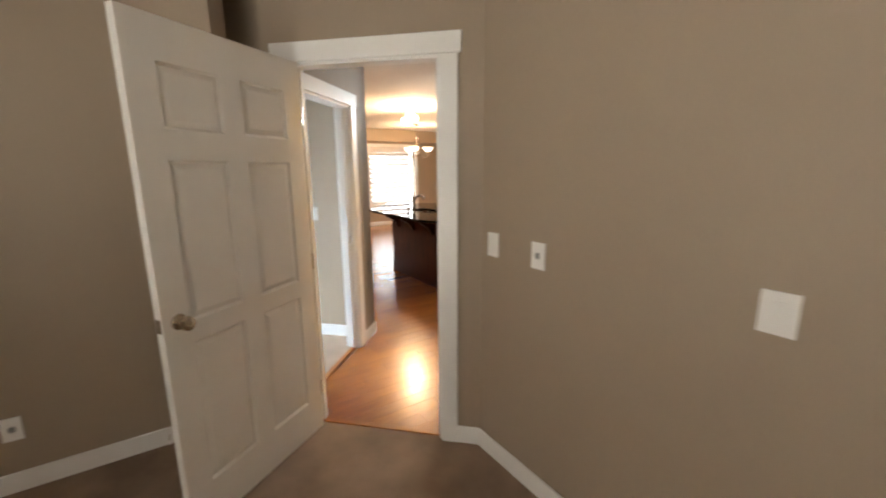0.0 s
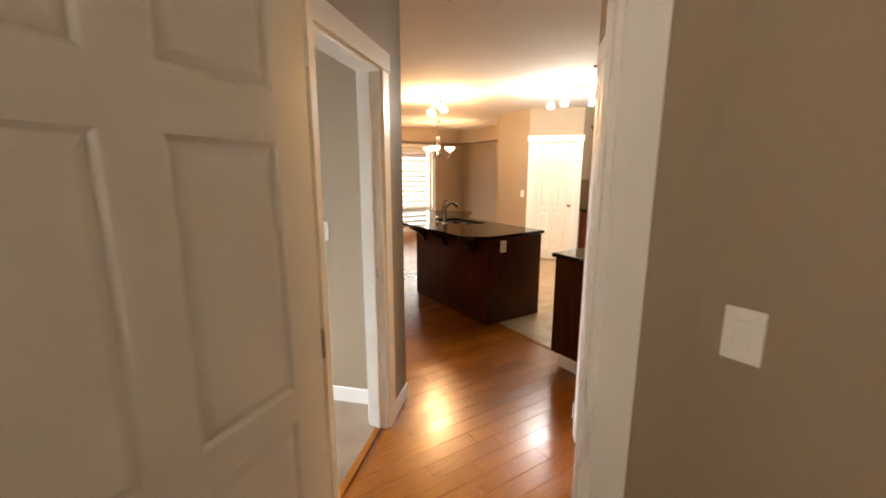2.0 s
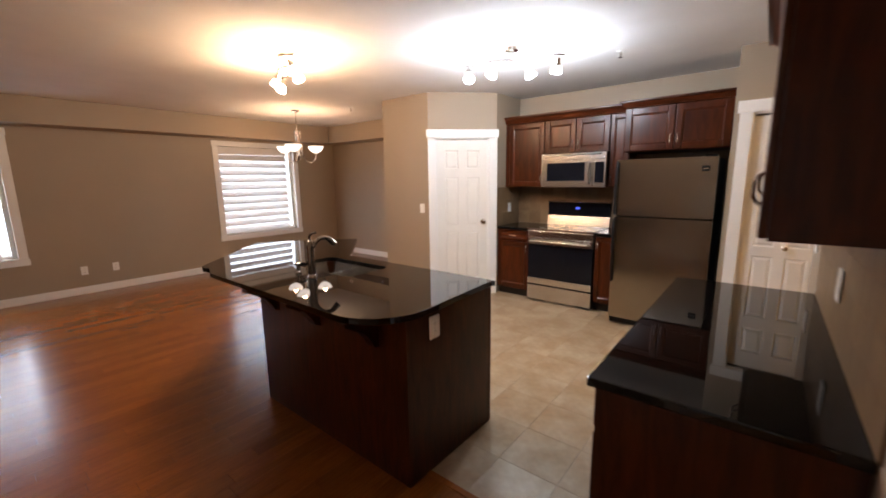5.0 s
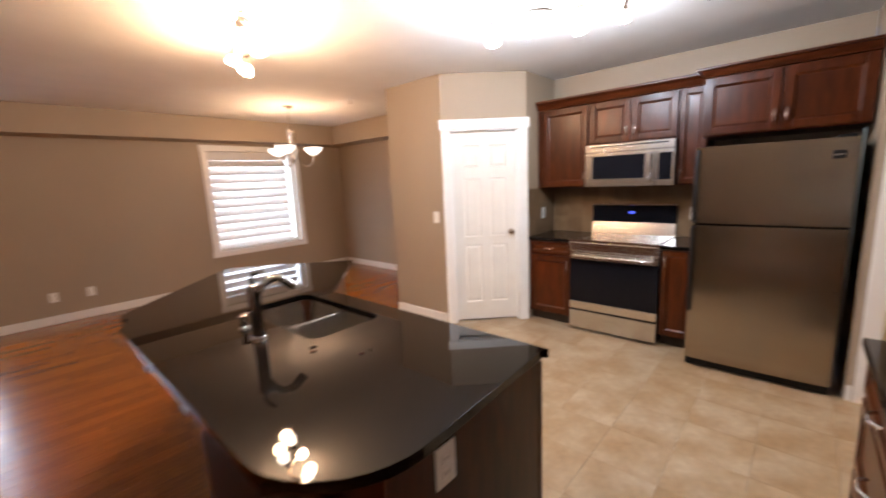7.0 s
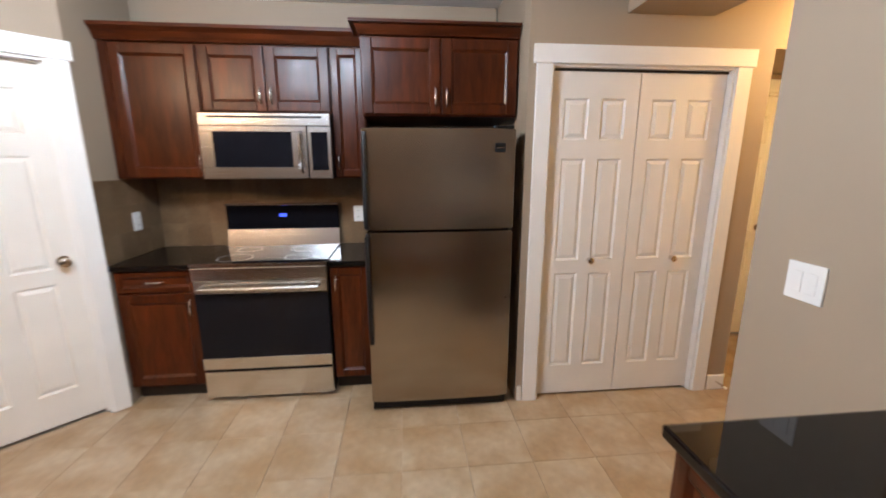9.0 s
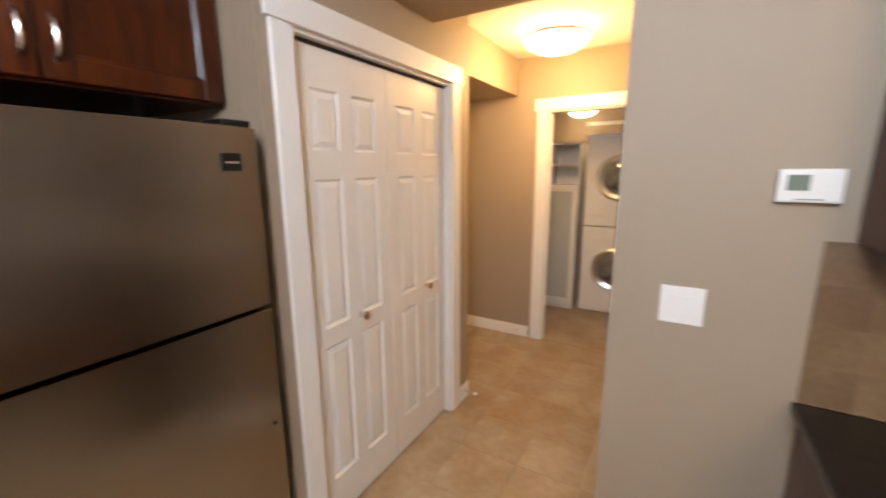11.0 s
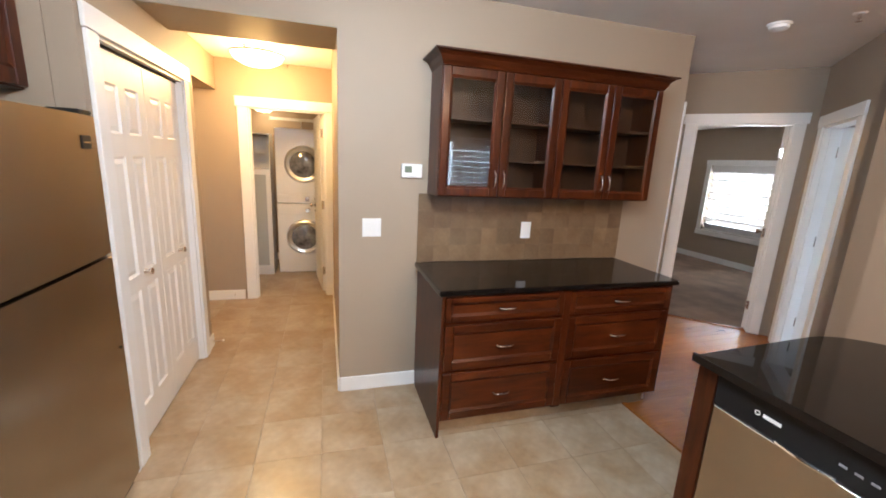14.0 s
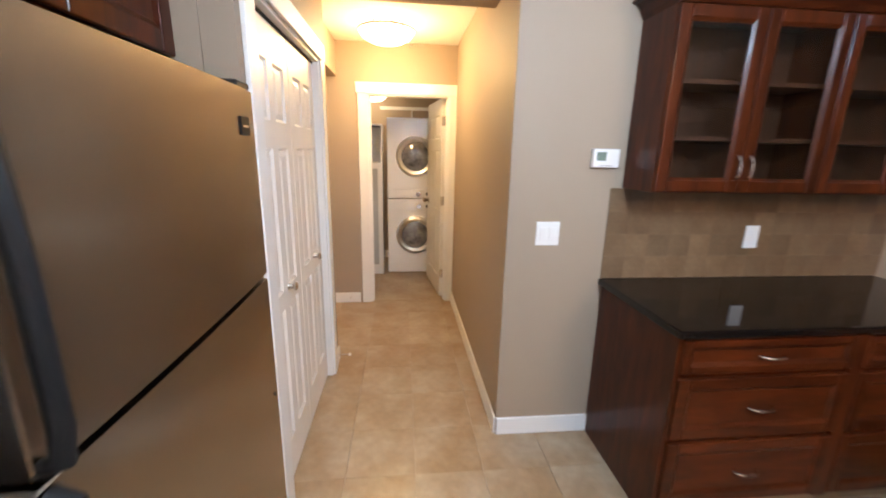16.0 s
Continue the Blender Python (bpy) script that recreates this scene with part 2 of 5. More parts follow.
def thing(name, m, label, category, group="", kind=""):
    ob = new(name)
    ob.empty_display_size = 0.1
    ob.matrix_world = m
    return tagged(ob, label, category, group, kind)


def box(bm, x0, x1, y0, y1, z0, z1, bevel=0.0, seg=1):
    r = bmesh.ops.create_cube(bm, size=1.0)
    v = r["verts"]
    bmesh.ops.scale(bm, vec=(abs(x1 - x0), abs(y1 - y0), abs(z1 - z0)), verts=v)
    bmesh.ops.translate(bm, vec=((x0 + x1) / 2, (y0 + y1) / 2, (z0 + z1) / 2), verts=v)
    if bevel:
        es = list({e for q in v for e in q.link_edges})
        bmesh.ops.bevel(bm, geom=es, offset=bevel, segments=seg, affect="EDGES", profile=0.6)
    return bm


def boxes(*some, bevel=0.0, seg=1):
    bm = bmesh.new()
    for b in some:
        box(bm, *b, bevel=bevel, seg=seg)
    return bm


def cyl(bm, p, q, r, r2=None, n=20):
    p, q = Vector(p), Vector(q)
    m = Matrix.Translation((p + q) / 2) @ (q - p).to_track_quat("Z", "Y").to_matrix().to_4x4()
    bmesh.ops.create_cone(bm, cap_ends=True, segments=n, radius1=r, radius2=r if r2 is None else r2, depth=(q - p).length, matrix=m)
    return bm


def tube(bm, pts, r, n=10):
    """A round bar through the points, with even rings."""
    pts = [Vector(p) for p in pts]
    rings = []
    for i, p in enumerate(pts):
        d = (pts[min(i + 1, len(pts) - 1)] - pts[max(i - 1, 0)]).normalized()
        q = d.to_track_quat("Z", "Y").to_matrix()
        rings.append([bm.verts.new(p + q @ Vector((r * math.cos(a), r * math.sin(a), 0))) for a in (2 * math.pi * k / n for k in range(n))])
    for a, b in zip(rings, rings[1:]):
        best = min(range(n), key=lambda s: (a[0].co - b[s].co).length)
        for k in range(n):
            bm.faces.new((a[k], a[(k + 1) % n], b[(k + 1 + best) % n], b[(k + best) % n]))
    bm.faces.new(rings[0])
    bm.faces.new(rings[-1])
    return bm


def lathe(bm, profile, n=28, m=Matrix.Identity(4)):
    """Turns a profile of (radius, z) round the z axis."""
    rings = []
    for r, z in profile:
        if r < 1e-4:
            rings.append([bm.verts.new(m @ Vector((0, 0, z)))])
        else:
            rings.append([bm.verts.new(m @ Vector((r * math.cos(2 * math.pi * k / n), r * math.sin(2 * math.pi * k / n), z))) for k in range(n)])
    for a, b in zip(rings, rings[1:]):
        for k in range(n):
            v = [a[k % len(a)], a[(k + 1) % len(a)], b[(k + 1) % len(b)], b[k % len(b)]]
            v = list(dict.fromkeys(v))
            if len(v) > 2:
                bm.faces.new(v)
    return bm


def prism(bm, outline, z0, z1, bevel=0.0, seg=2):
    lo = [bm.verts.new((x, y, z0)) for x, y in outline]
    hi = [bm.verts.new((x, y, z1)) for x, y in outline]
    n = len(outline)
    fs = [bm.faces.new(lo[::-1]), bm.faces.new(hi)]
    fs += [bm.faces.new((lo[k], lo[(k + 1) % n], hi[(k + 1) % n], hi[k])) for k in range(n)]
    if bevel:
        es = list({e for f in fs[:2] for e in f.edges})
        bmesh.ops.bevel(bm, geom=es, offset=bevel, segments=seg, affect="EDGES", profile=0.6)
    return bm


H, DOOR_H, CAS = 2.56, 2.03, 0.09


def wall(name, o, a, length, openings=(), thick=0.11, z0=0.0, z1=H, label="taupe painted drywall wall", mat=None):
    """A wall whose seen face starts at o and runs along the angle a; it is thick to the left of that way. openings: (s0, s1, z0, z1)."""
    bm = bmesh.new()
    s = 0.0
    for s0, s1, b, t in sorted(openings):
        if s0 > s:
            box(bm, s, s0, 0, thick, z0, z1)
        if b > z0:
            box(bm, s0, s1, 0, thick, z0, b)
        if t < z1:
            box(bm, s0, s1, 0, thick, t, z1)
        s = s1
    if length > s:
        box(bm, s, length, 0, thick, z0, z1)
    ob = link_mesh(name, bm, mat or M_WALL)
    ob.matrix_world = pose(o[0], o[1], 0, 0, 0, a)
    return tagged(ob, label, "wall", kind="structure")


def skirting(o, a, length, h=0.105):
    bm = bmesh.new()
    box(bm, 0, length, -0.014, -0.001, 0.0, h, 0.004)
    ob = link_mesh("baseboard", bm, M_TRIM)
    ob.matrix_world = pose(o[0], o[1], 0, 0, 0, a)
    return tagged(ob, "white painted wooden baseboard along the wall", "baseboard", kind="structure")


def door_frame(name, o, a, width, thick=0.11, back=True, label="white painted door casing and jamb", h=DOOR_H):
    """Jambs, stops and casings round an opening that starts at o, seen face first."""
    fr = thing(name, pose(o[0], o[1], 0, 0, 0, a), label, "door frame", kind="structure")
    j = 0.02
    for x0 in (0.0, width - j):
        part("jamb", boxes((x0, x0 + j, -0.002, thick + 0.002, 0, h)), M_TRIM, fr)
    part("head_jamb", boxes((j, width - j, -0.002, thick + 0.002, h - j, h)), M_TRIM, fr)
    for x0 in (j, width - j - 0.012):
        part("stop", boxes((x0, x0 + 0.012, thick * 0.42, thick * 0.62, 0, h - j)), M_TRIM, fr)
    for y0, y1 in ((-0.018, 0.0),) + (((thick, thick + 0.018),) if back else ()):
        for x0 in (-CAS + 0.006, width - 0.006):
            part("casing", boxes((x0, x0 + CAS, y0, y1, 0, h - 0.006), bevel=0.003), M_TRIM, fr)
        e = 0.004 if y0 < 0 else -0.004
        part("head_casing", boxes((-CAS - 0.012, width + CAS + 0.012, min(y0 - e, y1), max(y1 - e, y0), h - 0.006, h + CAS), bevel=0.003), M_TRIM, fr)
    return fr


def frustum(bm, x0, x1, z0, z1, y, depth, slope):
    """A raised panel field on the plane y, rising by depth (its sign is the way)."""
    a = [bm.verts.new(v) for v in ((x0, y, z0), (x1, y, z0), (x1, y, z1), (x0, y, z1))]
    b = [bm.verts.new(v) for v in ((x0 + slope, y + depth, z0 + slope), (x1 - slope, y + depth, z0 + slope), (x1 - slope, y + depth, z1 - slope), (x0 + slope, y + depth, z1 - slope))]
    bm.faces.new(b)
    for k in range(4):
        bm.faces.new((a[k], a[(k + 1) % 4], b[(k + 1) % 4], b[k]))


def leaf_mesh(w, h, cols, t=0.035, rows=((0.20, 0.835), (0.92, 1.54), (1.65, 1.88)), stile=0.11, mid=0.10):
    """A moulded panel door leaf: frame proud on both sides, sunk borders. Hinge edge at x = 0, thickness y 0 to t."""
    bm = bmesh.new()
    k = h / 2.03
    rows = [(a * k, b * k) for a, b in rows]
    pw = (w - 2 * stile - (cols - 1) * mid) / cols
    xs = [(stile + i * (pw + mid), stile + i * (pw + mid) + pw) for i in range(cols)]
    box(bm, 0, w, 0.010, t - 0.010, 0, h)
    cuts = [0.0] + [v for r in rows for v in r] + [h]
    for z0, z1 in zip(cuts[::2], cuts[1::2]):
        box(bm, 0, w, 0, t, z0, z1)
    for z0, z1 in rows:
        box(bm, 0, stile, 0, t, z0, z1)
        box(bm, w - stile, w, 0, t, z0, z1)
        for (_, a), (b, _) in zip(xs, xs[1:]):
            box(bm, a, b, 0, t, z0, z1)
    return bm, [(x0, x1, z0, z1) for z0, z1 in rows for x0, x1 in xs]


def panel_door(name, m, w, h=2.01, cols=2, t=0.035, label="white six-panel interior door", knob=True, hinges=True, category="door", knob_mat=None, stile=0.11, mid=0.10, hinge_y=0.0):
    d = thing(name, m, label, category)
    bm, fields = leaf_mesh(w, h, cols, t, stile=stile, mid=mid)
    part("leaf", bm, M_DOOR, d)
    for x0, x1, z0, z1 in fields:
        bm = bmesh.new()
        frustum(bm, x0 + 0.012, x1 - 0.012, z0 + 0.012, z1 - 0.012, 0.0101, -0.0085, 0.022)
        frustum(bm, x0 + 0.012, x1 - 0.012, z0 + 0.012, z1 - 0.012, t - 0.0101, 0.0085, 0.022)
        part("panel", bm, M_DOOR, d)
        bm = bmesh.new()
        for ya, yb in ((0.010, 0.001), (t - 0.010, t - 0.001)):
            o = [(x0, z0), (x1, z0), (x1, z1), (x0, z1)]
            i = [(x0 + 0.010, z0 + 0.010), (x1 - 0.010, z0 + 0.010), (x1 - 0.010, z1 - 0.010), (x0 + 0.010, z1 - 0.010)]
            vo = [bm.verts.new((x, yb, z)) for x, z in o]
            vi = [bm.verts.new((x, ya, z)) for x, z in i]
            for k in range(4):
                bm.faces.new((vo[k], vo[(k + 1) % 4], vi[(k + 1) % 4], vi[k]))
        part("moulding", bm, M_DOOR, d)
    if knob:
        z = 0.95
        bm = bmesh.new()
        for s, y in ((-1, 0.0), (1, t)):
            mm = Matrix.Translation((w - 0.065, y, z)) @ pose(0, 0, 0, 90 if s < 0 else -90)
            lathe(bm, [(0.0, 0.0), (0.032, 0.0), (0.031, 0.006), (0.014, 0.010), (0.012, 0.028), (0.022, 0.036), (0.029, 0.048), (0.027, 0.060), (0.016, 0.067), (0, 0.068)], 24, mm)
        part("door_knob", bm, knob_mat or M_KNOB, d, "round satin metal door knob", True)
        part("latch_plate", boxes((w - 0.0005, w + 0.0015, t / 2 - 0.012, t / 2 + 0.012, z - 0.028, z + 0.028)), M_NICKEL, d)
    if hinges:
        for z in (0.25, 1.02, 1.80):
            bm = cyl(bmesh.new(), (-0.006, hinge_y, z - 0.045), (-0.006, hinge_y, z + 0.045), 0.006, n=10)
            box(bm, -0.0025, 0.0005, 0.001, t - 0.001, z - 0.046, z + 0.046)
            part("hinge", bm, M_NICKEL, d)
    return d


def wall_plate(name, o, a, z, label, w=0.075, h=0.118, kind="switch"):
    p = thing(name, pose(o[0], o[1], z, 0, 0, a), label, "switch" if kind == "switch" else "outlet")
    part("plate", boxes((-w / 2, w / 2, -0.007, -0.0005, -h / 2, h / 2), bevel=0.002, seg=2), M_PLATE, p)
    gang = max(1, round(w / 0.075))
    for g in range(gang):
        x = (g - (gang - 1) / 2) * 0.046
        if kind == "switch":
            part("rocker", boxes((x - 0.016, x + 0.016, -0.010, -0.0065, -0.033, 0.033), bevel=0.0015), M_PLATE, p)
        elif kind == "outlet":
            for z0 in (-0.022, 0.022):
                part("socket", boxes((x - 0.016, x + 0.016, -0.009, -0.0065, z0 - 0.015, z0 + 0.015), bevel=0.003), M_PLATE, p)
                part("slot", boxes((x - 0.007, x - 0.005, -0.0095, -0.0088, z0 - 0.005, z0 + 0.006), (x + 0.005, x + 0.007, -0.0095, -0.0088, z0 - 0.005, z0 + 0.006)), M_BLACK, p)
        elif kind == "jack":
            part("jack", boxes((x - 0.012, x + 0.012, -0.010, -0.0065, -0.014, 0.014), bevel=0.002), M_GREY, p)
    return p

# ---- plan: walls, floors, ceilings ----
Q = math.sqrt(0.5)


def diag(total, diff):
    """A place from x + y and y - x: the corridor lies at 45 degrees."""
    return ((total - diff) / 2, (total + diff) / 2)


XT, YH, YC, XL, XF, YN = -1.54, 4.625, 5.615, 0.508, -9.10, 6.655
BATH_S, ROOM_S, BED_D, BED_D2, POST_D = 0.55, -1.0, 1.68, 1.836, 3.68

# kitchen and hall
wall("wall_kitchen", (-4.60, 6.40), 0, 2.52)
wall("wall_pantry_return", (-4.51, 5.80), 90, 0.598, thick=0.08)
wall("wall_pantry", (-5.12, 5.19), 45, 0.863, ((0.075, 0.785, 0, DOOR_H),), thick=0.10)
wall("wall_pantry_face", (-5.93, 5.19), 0, 0.81, thick=0.08)
wall("wall_pantry_side", (-5.93, 6.655), -90, 1.384, thick=0.08)
wall("wall_nook", (-9.30, YN), 0, 3.45)
wall("wall_far", (XF, -3.0), 90, 9.80, ((3.45, 4.80, 0.59, 2.12), (7.33, 8.71, 0.59, 2.12)), thick=0.16)
wall("wall_living", (-1.0, -3.0), 180, 8.2)
wall("wall_fridge_side", (-2.075, 6.40), -90, 0.683, thick=0.08)
wall("wall_closet", (-2.075, YC), 0, 1.435, ((0.125, 1.215, 0, DOOR_H),), thick=0.10)
wall("wall_closet_end", (-0.64, YC + 0.102), 90, 0.64, thick=0.08)
wall("wall_closet_back", (-2.0, 6.30), 0, 1.30, thick=0.08)
wall("wall_entry", (-0.72, 6.36), 0, 1.30, ((0.12, 1.02, 0, DOOR_H),), thick=0.12)
wall("wall_laundry", (XL, 6.42), -90, 1.82, ((0.965, 1.735, 0, DOOR_H),), thick=0.11)
wall("wall_hall", (XL + 0.002, YH), 180, XL - XT, thick=0.11)
wall("wall_thermostat", (XT, YH - 0.003), -90, YH - 2.09, thick=0.10)
# laundry room
wall("wall_laundry_back", (2.30, 6.40), -90, 2.3)
wall("wall_laundry_side", (0.60, 6.10), 0, 1.80)
wall("wall_laundry_low", (2.40, 4.60), 180, 1.80)
# corridor at 45 degrees
wall("wall_bath_door", (XT, 2.09), -45, 1.28, ((0.22, 0.98, 0, DOOR_H),), thick=0.10)
wall("wall_bed_door", diag(-1.50, BED_D), 45, 2.30 * Q, (((-0.775 + 1.50) * Q, (0.345 + 1.50) * Q, 0, DOOR_H + 0.05),), thick=0.088)
wall("wall_room_door", diag(ROOM_S, BED_D), 135, (POST_D - BED_D) * Q, (((2.115 - BED_D) * Q, (3.19 - BED_D) * Q, 0, DOOR_H),), thick=0.11)
wall("wall_living_diagonal", diag(ROOM_S, POST_D), -135, 6.0, thick=0.14)
# bedroom
wall("wall_bedroom_plates", (-0.525, 1.16), 0, 4.5, thick=0.10)
wall("wall_bedroom_side", (-1.53, -2.30), 90, 2.60, thick=0.08)
wall("wall_bedroom_window", (4.0, -2.18), 180, 5.6, ((2.24, 3.50, 0.56, 1.76),), thick=0.16)
# unseen wall, placed near to throw window light back onto the bedroom door
wall("wall_bedroom_bounce", (2.75, 1.2), -90, 3.5)
# other bedroom
wall("wall_room_back", diag(-5.35, 0.5), 135, 3.02 * Q, ((0.35, 1.75, 0.6, 2.0),), thick=0.14)
wall("wall_room_low", diag(-1.1, 1.45), -135, 4.4 * Q, thick=0.10)
# bathroom
wall("wall_bath_tub", (XT + 0.10, 4.33), 0, 2.1, thick=0.10)
wall("wall_bath_end", (0.46, 4.40), -90, 3.13, thick=0.10)

bm = bmesh.new()
box(bm, -9.4, 4.2, -3.2, 6.9, H, H + 0.12)
tagged(link_mesh("ceiling", bm, M_CEIL), "white flat painted ceiling", "ceiling", kind="structure")
HC = 2.46
bm = bmesh.new()
box(bm, XL + 0.112, 2.30, YH - 0.02, 6.10, 2.25, HC - 0.002)
tagged(link_mesh("ceiling_laundry", bm, M_CEIL), "white painted low ceiling of the laundry room", "ceiling", kind="structure")
bm = bmesh.new()
box(bm, -1.038, 2.4, YH + 0.002, 6.45, HC, H - 0.004)
tagged(link_mesh("ceiling_hall", bm, M_CEIL), "white painted lower ceiling of the hall", "ceiling", kind="structure")
bm = bmesh.new()
box(bm, XT, -1.04, YH, YC, 2.285, H - 0.002)
tagged(link_mesh("beam_hall", bm, M_WALL), "taupe painted dropped beam over the hall entry", "beam", kind="structure")
bm = bmesh.new()
box(bm, -0.64, XL, 5.72, 6.36, 2.16, HC - 0.002)
tagged(link_mesh("soffit_entry", bm, M_WALL), "taupe painted soffit over the entry recess", "soffit", kind="structure")
bm = bmesh.new()
box(bm, XF, -8.70, -3.0, YN, 2.245, H - 0.002)
box(bm, -8.70, -5.93, 6.28, YN, 2.245, H - 0.002)
tagged(link_mesh("bulkhead_dining", bm, M_WALL), "taupe painted bulkhead along the dining walls", "bulkhead", kind="structure")
bm = prism(bmesh.new(), [(-1.44, 2.11), (-0.61, 1.28), (0.458, 1.28), (0.458, 4.328), (-1.44, 4.328)], 2.25, H - 0.004)
tagged(link_mesh("ceiling_bath", bm, M_CEIL), "white painted low ceiling of the bathroom", "ceiling", kind="structure")

# floors
bm = bmesh.new()
box(bm, -9.4, 4.2, -3.2, 6.9, -0.12, -0.012)
tagged(link_mesh("floor", bm, M_GROUT), "subfloor under boards, tiles and carpet", "floor", kind="structure")


def carpet(name, outline):
    bm = prism(bmesh.new(), outline, -0.011, 0.004)
    return tagged(link_mesh(name, bm, M_CARPET), "brown cut-pile bedroom carpet", "carpet", kind="structure")


carpet("floor_bedroom", [(3.9, 1.16), (-0.52, 1.16), diag(0.5, BED_D + 0.05), diag(-0.9, BED_D + 0.05), diag(-1.02, BED_D), (-1.53, 0.15), (-1.53, -2.18), (3.9, -2.18)])
carpet("floor_other_bedroom", [diag(ROOM_S - 0.08, BED_D + 0.1), diag(ROOM_S - 0.08, 3.48), diag(-5.33, 3.48), diag(-5.33, 1.5), diag(-1.7, 1.5)])

bm = prism(bmesh.new(), [(3.9, 1.158), (-0.52, 1.158), diag(0.63, BED_D - 0.002), diag(-1.38, BED_D - 0.002), (-1.528, 0.15), (-1.528, -2.178), (3.9, -2.178)], 2.41, H - 0.004)
tagged(link_mesh("ceiling_bedroom", bm, M_CEIL), "white painted lower ceiling of the bedroom", "ceiling", kind="structure")

# baseboards
for o, a, n in (((-5.93, 5.19), 0, 0.79), ((-9.10, YN), 0, 3.17), ((XF, -3.0), 90, 9.6), ((XT, YH), -90, 0.53), ((XL, YH), 180, XL - XT),
                ((XT, 2.53), -90, 0.44), ((XL, 6.36), -90, 0.80), ((-0.64, YC), 90, 0.72), ((-2.07, YC), 0, 0.03), ((-0.76, YC), 0, 0.12),
                ((-0.52, 1.16), 0, 4.4), ((-1.53, -2.18), 90, 2.33), ((3.9, -2.18), 180, 5.4), ((2.30, 6.1), -90, 1.5)):
    skirting(o, a, n)
skirting(diag(ROOM_S, 3.30), 135, (POST_D - 3.30) * Q)
skirting(diag(0.44, BED_D), 45, 0.19 * Q + 0.005)
skirting(diag(-1.36, BED_D), 45, 0.46 * Q)
wall("wall_room_side", diag(-5.40, 3.48), 45, 4.24 * Q, thick=0.10)
skirting(diag(-5.34, 3.48), 45, 4.18 * Q)
skirting(diag(ROOM_S, POST_D), -135, 3.0)

# ---- doors and their frames ----
door_frame("door_frame_bedroom", diag(-0.775, BED_D), 45, 1.12 * Q, thick=0.088, h=DOOR_H + 0.05)
door_frame("door_frame_room", diag(ROOM_S, 2.115), 135, 1.075 * Q)
fr = door_frame("door_frame_bath", (XT + 0.22 * Q, 2.09 - 0.22 * Q), -45, 0.76, thick=0.10)
for z in (0.26, 1.03, 1.81):
    part("hinge_leaf", boxes((0.0195, 0.0225, 0.062, 0.102, z - 0.046, z + 0.046)), M_NICKEL, fr)
door_frame("door_frame_pantry", (-5.12 + 0.075 * Q, 5.19 + 0.075 * Q), 45, 0.71, thick=0.10)
door_frame("door_frame_closet", (-1.95, YC), 0, 1.09, thick=0.10, back=False)
door_frame("door_frame_laundry", (XL, 6.42 - 0.965), -90, 0.77)
door_frame("door_frame_entry", (-0.60, 6.36), 0, 0.90, thick=0.12, back=False)

hx, hy = diag(-0.755, BED_D - 0.01)
panel_door("bedroom_door", pose(hx, hy, 0.012, 0, 0, -56), 0.835, h=2.06, label="cream six-panel bedroom door standing open on the carpet", hinge_y=0.035)
hx, hy = -1.262, 1.985
panel_door("bathroom_door", pose(hx, hy, 0.012, 0, 0, 86.5), 0.72, label="white six-panel bathroom door standing open", hinge_y=0.0)
hx, hy = diag(ROOM_S - 0.18, 2.12)
panel_door("other_bedroom_door", pose(hx, hy, 0.012, 0, 0, -140), 0.72, label="white six-panel bedroom door standing wide open", hinge_y=0.0)
panel_door("pantry_door", pose(-5.12 + 0.10 * Q - 0.06 * Q + 0.0, 5.19 + 0.10 * Q + 0.06 * Q, 0.012, 0, 0, 45) , 0.665, label="white six-panel pantry door, closed")
panel_door("laundry_door", pose(XL + 0.118, 4.712, 0.012, 0, 0, 7), 0.73, label="white panel laundry door standing open", hinge_y=0.0)
panel_door("entry_door", pose(-0.575, 6.42, 0.012, 0, 0, 0), 0.85, label="white six-panel entry door, closed")
for i, x0 in enumerate((-1.925, -1.4025)):
    d = panel_door("closet_door", pose(x0, YC + 0.035, 0.015, 0, 0, 0), 0.516, h=1.986, label="white bifold closet door with six-panel moulding, closed", knob=False, hinges=False, stile=0.075, mid=0.075)
    d["group"] = "bifold closet doors"
    bm = bmesh.new()
    lathe(bm, [(0, 0), (0.016, 0), (0.012, 0.012), (0.010, 0.02), (0.019, 0.028), (0.020, 0.036), (0.012, 0.042), (0, 0.043)], 18, Matrix.Translation((0.29 if i == 0 else 0.305, 0, 0.90)) @ pose(0, 0, 0, 90))
    part("knob", bm, M_NICKEL, d, "small round metal knob", True)

tk = link_mesh("closet_track", boxes((-1.928, -0.882, YC + 0.03, YC + 0.075, 1.996, 2.009)), M_DARKGAP)
tagged(tk, "dark metal track over the bifold closet doors", "track", kind="structure")

# strike plate and hinge leaves on jambs
sp = link_mesh("strike_plate", boxes((-0.0215, -0.0195, 0.03, 0.06, -0.03, 0.03)), M_NICKEL)
sx, sy = diag(ROOM_S, 3.19)
sp.matrix_world = pose(sx, sy, 0.96, 0, 0, 135)
tagged(sp, "small satin metal strike plate on the door jamb", "strike plate")
sx, sy = diag(0.345, BED_D)
s2 = copy_thing(sp, pose(sx, sy, 0.95, 0, 0, 45))
ds = thing("door_stop", pose(-1.514, -0.30, 0.06, 0, 0, 0), "metal spring door stop with white tip on the baseboard", "door stop")
part("spring", cyl(bmesh.new(), (0.0, 0, 0), (0.07, 0, 0), 0.006, n=10), M_NICKEL, ds)
part("tip", cyl(bmesh.new(), (0.07, 0, 0), (0.085, 0, 0), 0.009, n=10), M_PLATE, ds)

